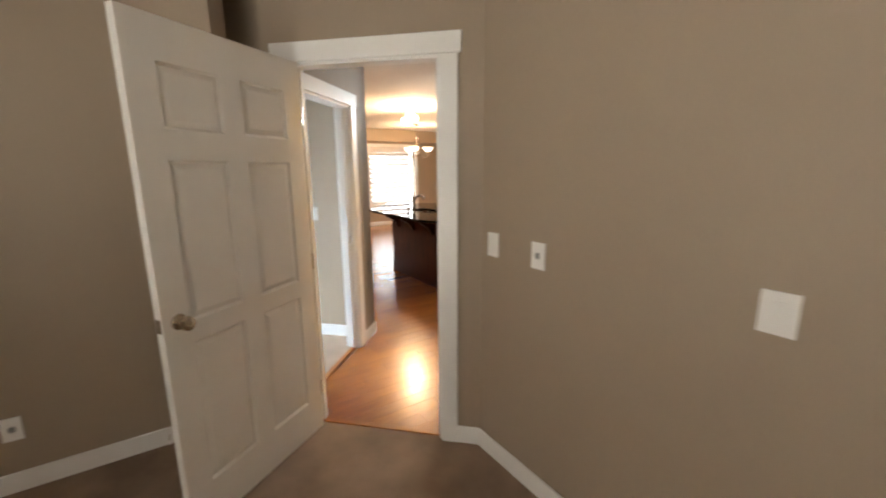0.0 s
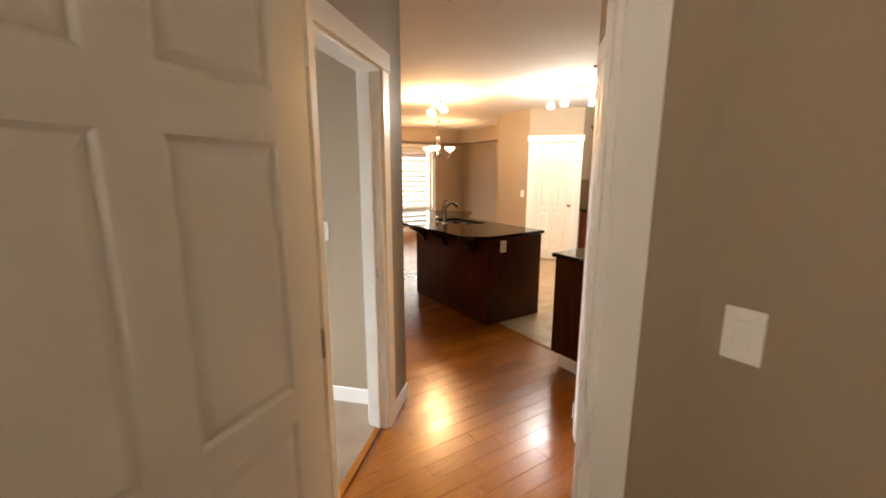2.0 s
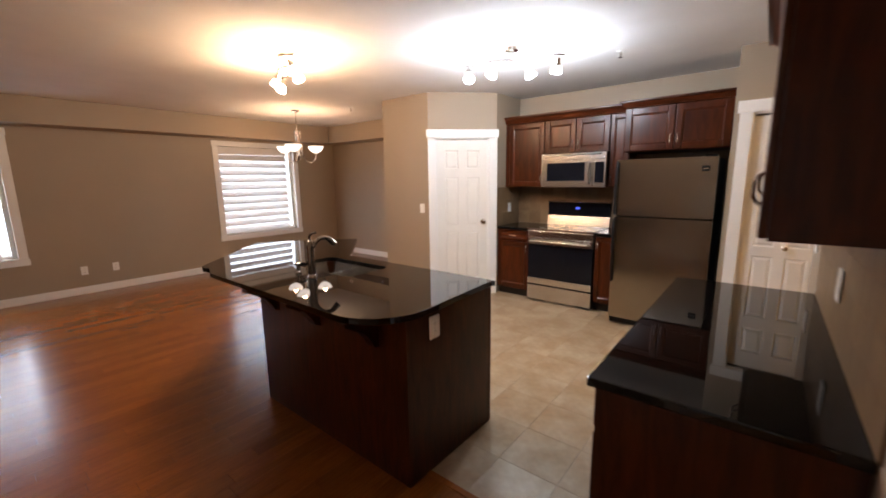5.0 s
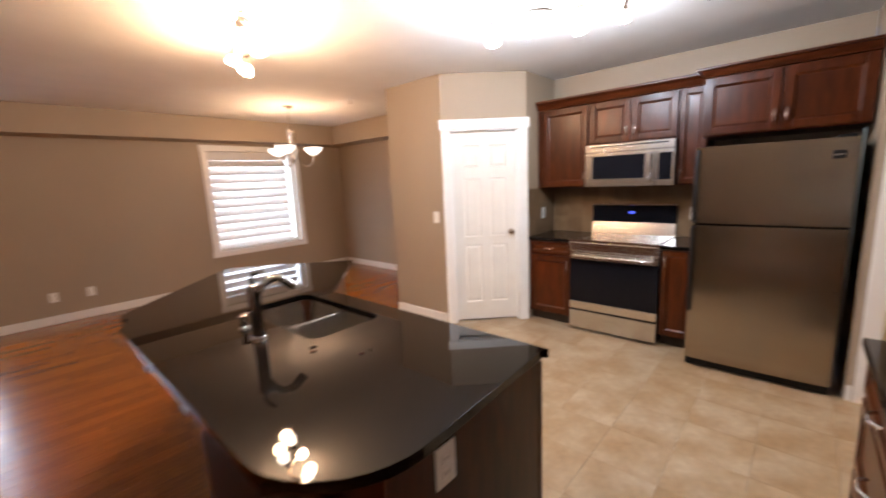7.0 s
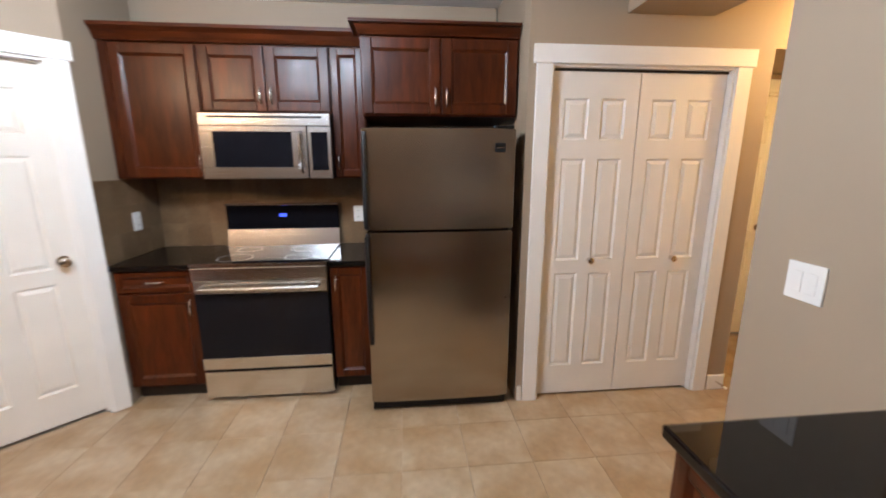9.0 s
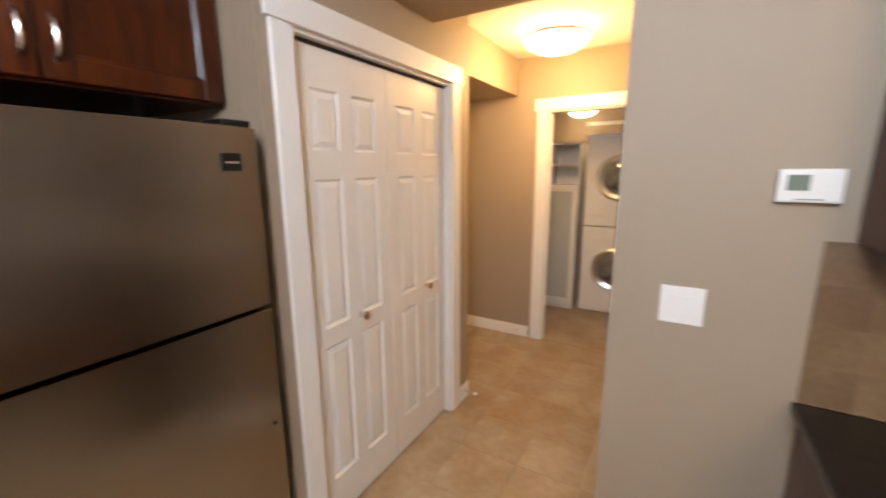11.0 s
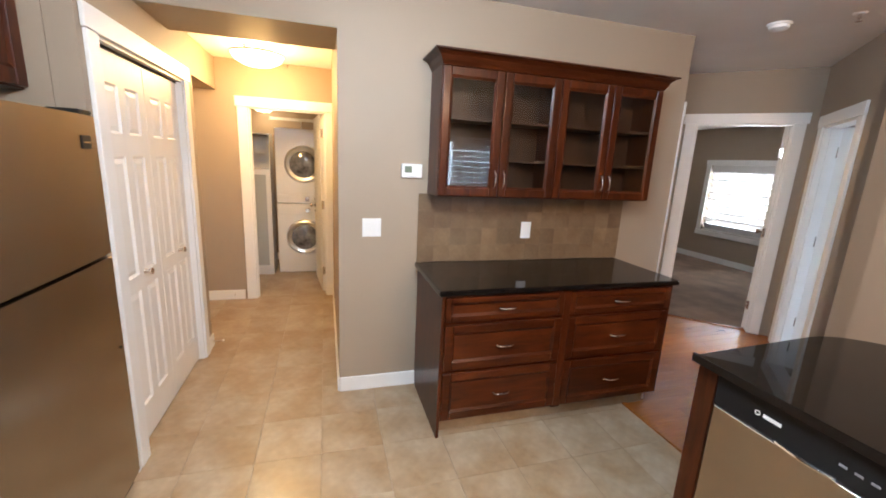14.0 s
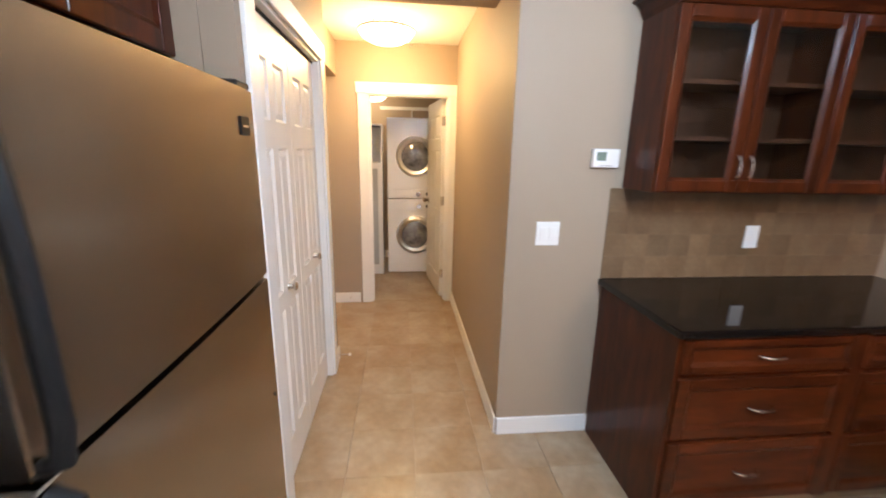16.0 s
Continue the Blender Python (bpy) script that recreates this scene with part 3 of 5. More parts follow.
for m_ in (pose(-0.70, YC - 0.016, 0.06, 0, 0, -90), pose(XL - 0.016, 5.66, 0.06, 0, 0, 180)):
    copy_thing(ds, m_)

# ---- windows with blinds ----


def window(name, o, a, w, z0, z1, margin, watts, slats=11, tilt=58, color=DAY):
    """A window in an opening that starts at o: frame, panes, casing, blind; the sky's light comes in through it."""
    h = z1 - z0
    wi = thing(name, pose(o[0], o[1], z0, 0, 0, a), "white framed window with daylight behind", "window", kind="structure")
    f = 0.05
    for b in ((0, f, 0.09, 0.14, 0, h), (w - f, w, 0.09, 0.14, 0, h), (f, w - f, 0.09, 0.14, 0, f), (f, w - f, 0.09, 0.14, h - f, h)):
        part("window_frame", boxes(b, bevel=0.003), M_TRIM, wi)
    pn = part("pane", boxes((f, w - f, 0.112, 0.118, f, h - f)), M_GLASS, wi)
    pn.visible_shadow = False
    for b in ((-CAS, 0, -0.018, 0, 0, h), (w, w + CAS, -0.018, 0, 0, h), (-CAS - 0.01, w + CAS + 0.01, -0.022, 0, h, h + CAS), (-CAS - 0.01, w + CAS + 0.01, -0.022, 0, -CAS, 0)):
        part("casing", boxes(b, bevel=0.003), M_TRIM, wi)
    bl = thing("window_blind", pose(o[0], o[1], z0, 0, 0, a), "white horizontal slat blind half open in the window", "blind", "window blinds")
    bw = w - 0.13
    part("head_rail", boxes((0.008, bw, 0.012, 0.075, h - 0.125, h - 0.004), bevel=0.004), M_BLIND, bl)
    bm0 = boxes((-bw / 2 + 0.012, bw / 2 - 0.004, -0.064, 0.064, -0.0016, 0.0016))
    bmesh.ops.rotate(bm0, verts=bm0.verts, cent=(0, 0, 0), matrix=Matrix.Rotation(radians(tilt), 3, "X"))
    first = part("slat", bm0, M_BLIND, bl)
    first.location = (bw / 2, 0.052, 0.075)
    step = (h - 0.255) / (slats - 1)
    for k in range(1, slats):
        c = first.copy()
        scene.collection.objects.link(c)
        c.location = (bw / 2, 0.052, 0.075 + k * step)
    part("bottom_rail", boxes((0.012, bw, 0.02, 0.07, 0.003, 0.024), bevel=0.004), M_BLIND, bl)
    for x in (0.16 * bw, 0.84 * bw):
        part("cord", boxes((x - 0.002, x + 0.002, -0.004, -0.002, 0.02, h - 0.12)), M_BLIND, bl)
    sky_card = link_mesh("backdrop", boxes((-margin, w + margin, 0.6, 0.62, -1.0, h + 1.0)), M_DAYLIGHT)
    sky_card.matrix_world = pose(o[0], o[1], z0, 0, 0, a)
    tagged(sky_card, "bright overcast sky outside the window", "sky", kind="structure")
    m = pose(o[0], o[1], z0, 0, 0, a) @ Matrix.Translation((w / 2, 0.155, h / 2)) @ pose(0, 0, 0, -90)
    lamp("window_daylight", "AREA", m, watts, color, w * 0.95, h * 0.95)
    return wi


window("window_1", (XF, 4.33), 90, 1.38, 0.59, 2.12, 1.0, WIN_DINING)
window("window_2", (XF, 0.45), 90, 1.35, 0.59, 2.12, 1.0, WIN_LIVING)
window("window_3", (1.76, -2.18), 180, 1.26, 0.56, 1.76, 1.0, WIN_BED, slats=9, tilt=-55, color=(1.0, 0.92, 0.80))
window("window_4", diag(-5.35, 0.5 + 0.35 / Q), 135, 1.4, 0.6, 2.0, 0.15, WIN_ROOM, slats=10, color=(0.66, 0.83, 1.0))

# ---- ceiling lamps ----


def dome_lamp(m, r, watts, color, mat, label, drop=0.16):
    d = thing("ceiling_light", m, label, "ceiling light", "dome ceiling lights")
    part("canopy", lathe(bmesh.new(), [(0, 0), (r * 0.55, 0), (r * 0.5, -0.025), (0.03, -0.03), (0.02, -0.05), (0, -0.05)]), M_NICKEL, d, smooth=True)
    part("shade", lathe(bmesh.new(), [(r, -0.055), (r * 0.98, -0.075), (r * 0.86, -drop * 0.75), (r * 0.55, -drop * 0.97), (0.0, -drop * 1.03), (0, -drop * 1.0), (r * 0.52, -drop * 0.93), (r * 0.82, -drop * 0.7), (r * 0.95, -0.07), (r, -0.055)]), mat, d, "lit frosted glass bowl", True)
    part("rim", lathe(bmesh.new(), [(r * 1.0, -0.05), (r * 1.03, -0.053), (r * 1.03, -0.066), (r * 1.0, -0.07), (r, -0.05)]), M_NICKEL, d, smooth=True)
    part("finial", lathe(bmesh.new(), [(0, -drop * 1.03 - 0.02), (0.008, -drop * 1.03 - 0.014), (0.008, -drop)], 12), M_NICKEL, d, smooth=True)
    lamp("ceiling_bulb", "POINT", m @ Matrix.Translation((0, 0, -0.052)), watts * 0.09, color, 0.06)
    lamp("ceiling_bulb", "POINT", m @ Matrix.Translation((0, 0, -drop - 0.10)), watts * 0.72, color, 0.10)
    return d


dome_lamp(pose(-0.09, 5.245, HC), 0.21, LAMP_HALL, HALL_TINT, M_GLOW_WARM, "lit dome ceiling light of frosted glass in the hall", 0.15)
dome_lamp(pose(1.95, 5.48, 2.25), 0.15, LAMP_LAUNDRY, HALL_TINT, M_GLOW_WARM, "lit dome ceiling light in the laundry room", 0.13)
dome_lamp(pose(-0.5, 2.6, 2.25), 0.16, LAMP_BATH, BATH_TINT, M_GLOW_WARM, "lit dome ceiling light in the bathroom", 0.14)

def track_light(m, watts, color, glow, label):
    """A bent rail with four spot heads on stems."""
    tr = thing("track_light", m, label, "track light", "ceiling track lights")
    part("canopy", lathe(bmesh.new(), [(0, 0), (0.065, 0), (0.06, -0.025), (0.012, -0.03), (0.012, -0.095), (0, -0.095)]), M_NICKEL, tr, smooth=True)
    part("rail", tube(bmesh.new(), [(-0.42 + 0.042 * k, 0.05 * math.sin(k * 0.63), -0.095) for k in range(21)], 0.009), M_NICKEL, tr, smooth=True)
    for k, x in enumerate((-0.37, -0.12, 0.12, 0.37)):
        y = 0.05 * math.sin((x + 0.42) / 0.042 * 0.63)
        way = Vector(((0.2, -0.4, 0.4, -0.2)[k], (-0.5, -0.3, 0.3, 0.5)[k], -1)).normalized()
        at = Vector((x, y, -0.135))
        mm = Matrix.Translation(at) @ way.to_track_quat("Z", "Y").to_matrix().to_4x4()
        part("stem", cyl(bmesh.new(), (x, y, -0.095), at, 0.006, n=8), M_NICKEL, tr)
        hd = part("spot_head", lathe(bmesh.new(), [(0.0, -0.015), (0.018, -0.012), (0.022, 0.02), (0.030, 0.04), (0.028, 0.04), (0.020, 0.03), (0, 0.03)], 18, mm), M_NICKEL, tr, smooth=True)
        part("bulb", lathe(bmesh.new(), [(0.0, 0.032), (0.026, 0.040), (0.046, 0.085), (0.044, 0.098), (0.02, 0.106), (0, 0.107)], 18, mm), glow, hd, "lit white reflector bulb", True)
        lamp("track_bulb_and_fill", "POINT", Matrix.Translation(m @ (at + way * 0.15)), watts * 0.52, color, 0.045)
    # two unseen fill lamps beside the rail, added to brighten the ceiling round it
    for x, y in ((-0.24, 0.07), (0.24, -0.07)):
        lamp("track_bulb_and_fill", "POINT", m @ Matrix.Translation((x, y, -0.125)), watts * 1.0, color, 0.04)
    return tr


track_light(pose(-5.05, 3.30, H, 0, 0, -22), LAMP_A / 4, WARM, M_GLOW_TRACK, "nickel track light with four warm spot heads above the island")
track_light(pose(-3.52, 4.40, H, 0, 0, 20), LAMP_TRACK, COOL, M_GLOW_COOL, "nickel track light with four lit cool spot heads in the kitchen")

ch = thing("chandelier", pose(-7.40, 4.80, H), "nickel chandelier with three lit alabaster bowls", "chandelier")
part("canopy", lathe(bmesh.new(), [(0, 0), (0.06, 0), (0.055, -0.02), (0.01, -0.035), (0, -0.035)]), M_NICKEL, ch, smooth=True)
part("chain", tube(bmesh.new(), [(0.004 * math.sin(k), 0.004 * math.cos(k), -0.03 - 0.026 * k) for k in range(11)], 0.006, 6), M_NICKEL, ch)
part("hub", lathe(bmesh.new(), [(0, -0.29), (0.02, -0.295), (0.055, -0.30), (0.05, -0.315), (0.018, -0.33), (0.016, -0.62), (0.03, -0.66), (0.024, -0.71), (0.0, -0.74)], 20), M_NICKEL, ch, smooth=True)
for k in range(3):
    a = radians(75 + 120 * k)
    c, s = math.cos(a), math.sin(a)
    pts = [(r * c, r * s, z) for r, z in ((0.045, -0.31), (0.045, -0.50), (0.06, -0.66), (0.12, -0.75), (0.19, -0.765), (0.25, -0.72), (0.27, -0.65), (0.27, -0.60))]
    part("arm", tube(bmesh.new(), pts, 0.008, 8), M_NICKEL, ch, smooth=True)
    part("shade", lathe(bmesh.new(), [(0.0, -0.615), (0.03, -0.612), (0.075, -0.585), (0.105, -0.545), (0.115, -0.52), (0.11, -0.52), (0.10, -0.545), (0.07, -0.578), (0.0, -0.60)], 24, Matrix.Translation((0.27 * c, 0.27 * s, 0))), M_GLOW_CHAND, ch, "lit alabaster glass bowl", True)
    lamp("chandelier_bulb", "POINT", ch.matrix_world @ Matrix.Translation((0.27 * c, 0.27 * s, -0.50)), LAMP_CHAND, WARM, 0.03)

# ---- cabinets ----
def handle(parent, x, y, z, length=0.105, upright=True, mat=None):
    """A bowed metal pull on the plane y (it stands out to smaller y)."""
    pts = []
    for k in range(9):
        s = k / 8 - 0.5
        off = -0.026 * (1 - (2 * s) ** 4)
        pts.append((x, y + off, z + s * length) if upright else (x + s * length, y + off, z))
    return part("handle", tube(bmesh.new(), pts, 0.0055, 8), mat or M_NICKEL, parent, "bowed satin nickel pull", True)


def front(name, parent, x0, x1, z0, z1, y, handle_at=None, upright=True, mat=None, glazed=False, rail=0.06, label=""):
    """A framed cabinet door or drawer front on the plane y, 20 mm thick, with a raised middle."""
    mat = mat or M_CHERRY
    g = 0.0025
    x0, x1, z0, z1 = x0 + g, x1 - g, z0 + g, z1 - g
    bm = boxes((x0, x0 + rail, y - 0.02, y, z0, z1), (x1 - rail, x1, y - 0.02, y, z0, z1), (x0 + rail, x1 - rail, y - 0.0195, y, z0, z0 + rail), (x0 + rail, x1 - rail, y - 0.0195, y, z1 - rail, z1), bevel=0.007, seg=3)
    bead = 0.012
    for yb, yi in ((y - 0.017, y - 0.009),):
        o = [(x0 + rail, z0 + rail), (x1 - rail, z0 + rail), (x1 - rail, z1 - rail), (x0 + rail, z1 - rail)]
        i = [(x0 + rail + bead, z0 + rail + bead), (x1 - rail - bead, z0 + rail + bead), (x1 - rail - bead, z1 - rail - bead), (x0 + rail + bead, z1 - rail - bead)]
        vo, vi = [bm.verts.new((x, yb, z)) for x, z in o], [bm.verts.new((x, yi, z)) for x, z in i]
        for k in range(4):
            bm.faces.new((vo[k], vo[(k + 1) % 4], vi[(k + 1) % 4], vi[k]))
    d = part(name, bm, mat, parent, label)
    if glazed:
        pn = part("pane", boxes((x0 + rail, x1 - rail, y - 0.012, y - 0.008, z0 + rail, z1 - rail)), M_GLASS, d, "clear glass pane")
    else:
        bm = boxes((x0 + rail - 0.004, x1 - rail + 0.004, y - 0.009, y - 0.003, z0 + rail - 0.004, z1 - rail + 0.004))
        part("panel", bm, mat, d)
    if handle_at:
        handle(d, handle_at[0], y - 0.019, handle_at[1], upright=upright)
    return d


def carcass(parent, x0, x1, y0, y1, z0, z1, mat=None, name="body"):
    return part(name, boxes((x0, x1, y0, y1, z0, z1), bevel=0.0015), mat or M_CHERRY, parent)


def hollow(parent, x0, x1, y0, y1, z0, z1, shelves, mat, inside):
    t = 0.018
    for b in ((x0, x0 + t, y0, y1, z0, z1), (x1 - t, x1, y0, y1, z0, z1)):
        part("side", boxes(b, bevel=0.001), mat, parent)
    part("top", boxes((x0 + t, x1 - t, y0, y1, z1 - t, z1)), mat, parent)
    part("bottom", boxes((x0 + t, x1 - t, y0, y1, z0, z0 + t)), mat, parent)
    part("back", boxes((x0 + t, x1 - t, y1 - 0.006, y1, z0 + t, z1 - t)), inside, parent)
    for z in shelves:
        part("shelf", boxes((x0 + t, x1 - t, y0 + 0.03, y1 - 0.006, z - 0.009, z + 0.009)), inside, parent)


def crown(parent, x0, x1, y0, y1, z, h=0.085, out=0.05, left=True, right=True):
    """A sprung moulding round the top of a cabinet: front and both ends."""
    prof = [(0.0, 0.0), (0.006, 0.012), (0.012, 0.02), (0.022, 0.045), (0.042, 0.062), (out, 0.066), (out, h), (0, h)]
    bm = bmesh.new()
    rings = []
    for d, dz in prof:
        l, r = (d if left else 0.0), (d if right else 0.0)
        rings.append([bm.verts.new(v) for v in ((x0 - l, y1, z + dz), (x0 - l, y0 - d, z + dz), (x1 + r, y0 - d, z + dz), (x1 + r, y1, z + dz))])
    for a, b in zip(rings, rings[1:]):
        for k in range(3):
            bm.faces.new((a[k], a[k + 1], b[k + 1], b[k]))
    bm.faces.new(rings[-1])
    bm.faces.new(rings[0])
    return part("crown_moulding", bm, M_CHERRY_H, parent)


KY = 6.398
# upper cabinets: y of the carcass front is 6.04, fronts 20 mm proud
u = thing("wall_cabinet", pose(0, 0, 0), "dark cherry wall cabinet with one raised-panel door", "cabinet", "kitchen wall cabinets")
carcass(u, -4.455, -3.965, 6.04, KY, 1.405, 2.19)
front("door", u, -4.45, -3.968, 1.41, 2.185, 6.04, (-4.0, 1.50))
part("filler", boxes((-4.505, -4.456, 6.03, 6.06, 1.405, 2.19)), M_CHERRY, u)
u = thing("wall_cabinet", pose(0, 0, 0), "dark cherry cabinet with two doors above the microwave", "cabinet", "kitchen wall cabinets")
carcass(u, -3.962, -3.198, 6.04, KY, 1.80, 2.19)
front("door", u, -3.96, -3.581, 1.805, 2.185, 6.04, (-3.612, 1.90))
front("door", u, -3.579, -3.20, 1.805, 2.185, 6.04, (-3.548, 1.90))
u = thing("wall_cabinet", pose(0, 0, 0), "narrow dark cherry wall cabinet with one door", "cabinet", "kitchen wall cabinets")
carcass(u, -3.195, -2.99, 6.04, KY, 1.405, 2.19)
front("door", u, -3.193, -2.992, 1.41, 2.185, 6.04, (-3.165, 1.50), rail=0.045)
cm = thing("cabinet_crown", pose(0, 0, 0), "dark cherry crown moulding on the wall cabinets", "moulding")
crown(cm, -4.505, -2.992, 6.02, KY, 2.192, left=False, right=False)
u = thing("fridge_cabinet", pose(0, 0, 0), "deep dark cherry cabinet with two doors above the refrigerator", "cabinet", "kitchen wall cabinets")
carcass(u, -2.988, -2.085, 5.80, KY, 1.765, 2.19)
front("door", u, -2.985, -2.537, 1.77, 2.185, 5.80, (-2.568, 1.87))
front("door", u, -2.535, -2.088, 1.77, 2.185, 5.80, (-2.504, 1.87))
crown(u, -2.988, -2.085, 5.78, KY, 2.192, h=0.05, right=False)

# base cabinets
for x0, x1, ha in ((-4.505, -4.035, -4.075), (-3.238, -2.985, -3.20)):
    b = thing("base_cabinet", pose(0, 0, 0), "dark cherry base cabinet beside the stove", "cabinet", "kitchen base cabinets")
    carcass(b, x0, x1, 5.84, KY, 0.10, 0.872)
    part("toe_kick", boxes((x0, x1, 5.90, 5.92, 0.0, 0.10)), M_DARKGAP, b)
    mid = (x0 + x1) / 2
    if x1 - x0 > 0.3:
        front("drawer_front", b, x0 + 0.01, x1 - 0.003, 0.73, 0.865, 5.84, (mid, 0.80), upright=False, rail=0.035, mat=M_CHERRY_H)
        front("door", b, x0 + 0.01, x1 - 0.003, 0.11, 0.725, 5.84, (ha, 0.63))
    else:
        front("door", b, x0 + 0.003, x1 - 0.003, 0.11, 0.865, 5.84, (ha, 0.76), rail=0.05)
    c = tagged(link_mesh("countertop", boxes((x0 - 0.003, x1 + 0.003, 5.80, KY, 0.873, 0.905), bevel=0.006, seg=2), M_GRANITE), "polished black granite countertop beside the stove", "countertop")

# stove
st = thing("stove", pose(-4.033, 5.785, 0), "stainless steel electric range with black glass oven door", "stove")
W = 0.79
part("body", boxes((0.002, W - 0.002, 0.03, 0.60, 0.02, 0.90)), M_BLACK, st)
part("oven_door", boxes((0, W, 0.0, 0.03, 0.22, 0.72), bevel=0.004), M_BLACKGLASS, st, "black glass oven door")
part("door_trim", boxes((0, W, -0.004, 0.03, 0.722, 0.80), bevel=0.004), M_STEEL_B, st)
part("oven_handle", tube(bmesh.new(), [(0.05, -0.004, 0.765), (0.05, -0.05, 0.765), (W / 2, -0.056, 0.765), (W - 0.05, -0.05, 0.765), (W - 0.05, -0.004, 0.765)], 0.012, 12), M_STEEL_B, st, "stainless bar handle", True)
part("front_rail", boxes((0, W, -0.012, 0.05, 0.805, 0.89), bevel=0.006, seg=2), M_STEEL_B, st)
part("storage_drawer", boxes((0, W, -0.002, 0.03, 0.03, 0.212), bevel=0.006, seg=2), M_STEEL_B, st, "stainless storage drawer")
part("lower_trim", boxes((0, W, -0.003, -0.0005, 0.225, 0.30), bevel=0.001), M_STEEL_B, st)
part("cooktop", boxes((-0.003, W + 0.003, -0.01, 0.58, 0.893, 0.912), bevel=0.004), M_BLACKGLASS, st, "black ceramic glass cooktop")
part("cooktop_trim", boxes((-0.004, W + 0.004, -0.014, -0.0105, 0.892, 0.914)), M_STEEL_B, st)
for x, y, r in ((0.2, 0.15, 0.10), (0.59, 0.15, 0.08), (0.2, 0.40, 0.075), (0.59, 0.40, 0.10)):
    part("burner_ring", lathe(bmesh.new(), [(r, 0.9125), (r + 0.003, 0.9130), (r + 0.006, 0.9125), (r, 0.9125)], 40, Matrix.Translation((x, y, 0))), M_GREY, st)
bm = bmesh.new()
v = [bm.verts.new(p) for p in ((0, 0.535, 0.912), (W, 0.535, 0.912), (W, 0.56, 1.03), (0, 0.56, 1.03), (0, 0.605, 0.912), (W, 0.605, 0.912), (W, 0.605, 1.03), (0, 0.605, 1.03))]
for f in ((0, 1, 2, 3), (4, 7, 6, 5), (0, 3, 7, 4), (1, 5, 6, 2), (3, 2, 6, 7), (0, 4, 5, 1)):
    bm.faces.new([v[k] for k in f])
part("lower_backguard", bm, M_STEEL_B, st)
part("control_panel", boxes((0, W, 0.56, 0.605, 1.03, 1.20), bevel=0.004), M_BLACKGLASS, st, "black glass control panel")
part("panel_trim", boxes((-0.002, W + 0.002, 0.552, 0.607, 1.20, 1.216), bevel=0.003), M_STEEL_B, st)
part("clock_display", boxes((W / 2 - 0.025, W / 2 + 0.025, 0.5585, 0.5599, 1.12, 1.14)), M_BLUE, st, "small blue lit clock display")

# microwave
mw = thing("microwave", pose(-3.962, 5.94, 1.405), "stainless steel over-the-range microwave with dark window", "microwave")
W, T = 0.764, 0.388
part("body", boxes((0.002, W - 0.002, 0.025, 0.455, 0, T)), M_BLACK, mw)
part("top_grille", boxes((0, W, 0.0, 0.025, T - 0.075, T), bevel=0.004), M_STEEL_B, mw)
part("door_frame", boxes((0, 0.62, 0.0, 0.025, 0.0, 0.07), (0, 0.62, 0.0, 0.025, T - 0.11, T - 0.077), (0, 0.075, 0.0, 0.025, 0.07, T - 0.11), (0.53, 0.62, 0.0, 0.025, 0.07, T - 0.11), bevel=0.002), M_STEEL_B, mw)
part("window", boxes((0.075, 0.53, 0.006, 0.02, 0.07, T - 0.11)), M_BLACKGLASS, mw, "dark glass window")
part("handle", tube(bmesh.new(), [(0.585, 0.0, 0.04), (0.585, -0.035, 0.06), (0.585, -0.042, T / 2 - 0.03), (0.585, -0.035, T - 0.13), (0.585, 0.0, T - 0.11)], 0.012, 10), M_CHROME, mw, "chrome bar handle", True)
part("control_panel", boxes((0.625, W, 0.0, 0.025, 0.0, T - 0.077), bevel=0.002), M_STEEL_B, mw)
part("keypad", boxes((0.645, W - 0.02, -0.0015, 0.001, 0.05, T - 0.11)), M_BLACKGLASS, mw, "black keypad with display")
part("vent_slot", boxes((0.05, W - 0.05, -0.001, 0.001, T - 0.03, T - 0.018)), M_BLACK, mw)

# refrigerator
fg = thing("refrigerator", pose(-2.978, 5.565, 0), "stainless steel top-freezer refrigerator with black handles", "refrigerator")
W, HT = 0.833, 1.68
part("body", boxes((0.004, W - 0.004, 0.07, 0.79, 0.02, HT - 0.004), bevel=0.006), M_BLACK, fg, "black cabinet sides")
part("grille", boxes((0.004, W - 0.004, 0.03, 0.07, 0.012, 0.07)), M_BLACK, fg)


def fridge_door(z0, z1):
    bm = bmesh.new()
    n = 14
    top = [(W * k / n, -0.008 * (1 - (2 * k / n - 1) ** 2)) for k in range(n + 1)] + [(W, 0.065), (0, 0.065)]
    prism(bm, top, z0, z1, 0.004, 1)
    return bm


lo = part("fridge_door", fridge_door(0.075, 1.120), M_STEEL, fg, "brushed stainless lower door", True)
up = part("freezer_door", fridge_door(1.134, HT), M_STEEL, fg, "brushed stainless freezer door", True)


def fridge_pull(parent, za, zb):
    s = 1 if zb > za else -1
    pts = [(0.014, -0.002, za), (0.010, -0.030, za + 0.012 * s), (0.010, -0.036, za + 0.06 * s), (0.011, -0.034, (za + zb) / 2), (0.012, -0.026, zb - 0.10 * s), (0.013, -0.004, zb)]
    bm = tube(bmesh.new(), pts, 0.0135, 10)
    part("handle", bm, M_BLACK, parent, "long curved black handle", True)
    part("handle_trim", boxes((-0.001, 0.006, -0.004, 0.055, min(za, zb), max(za, zb)), bevel=0.002), M_STEEL, parent, "brushed metal side trim")


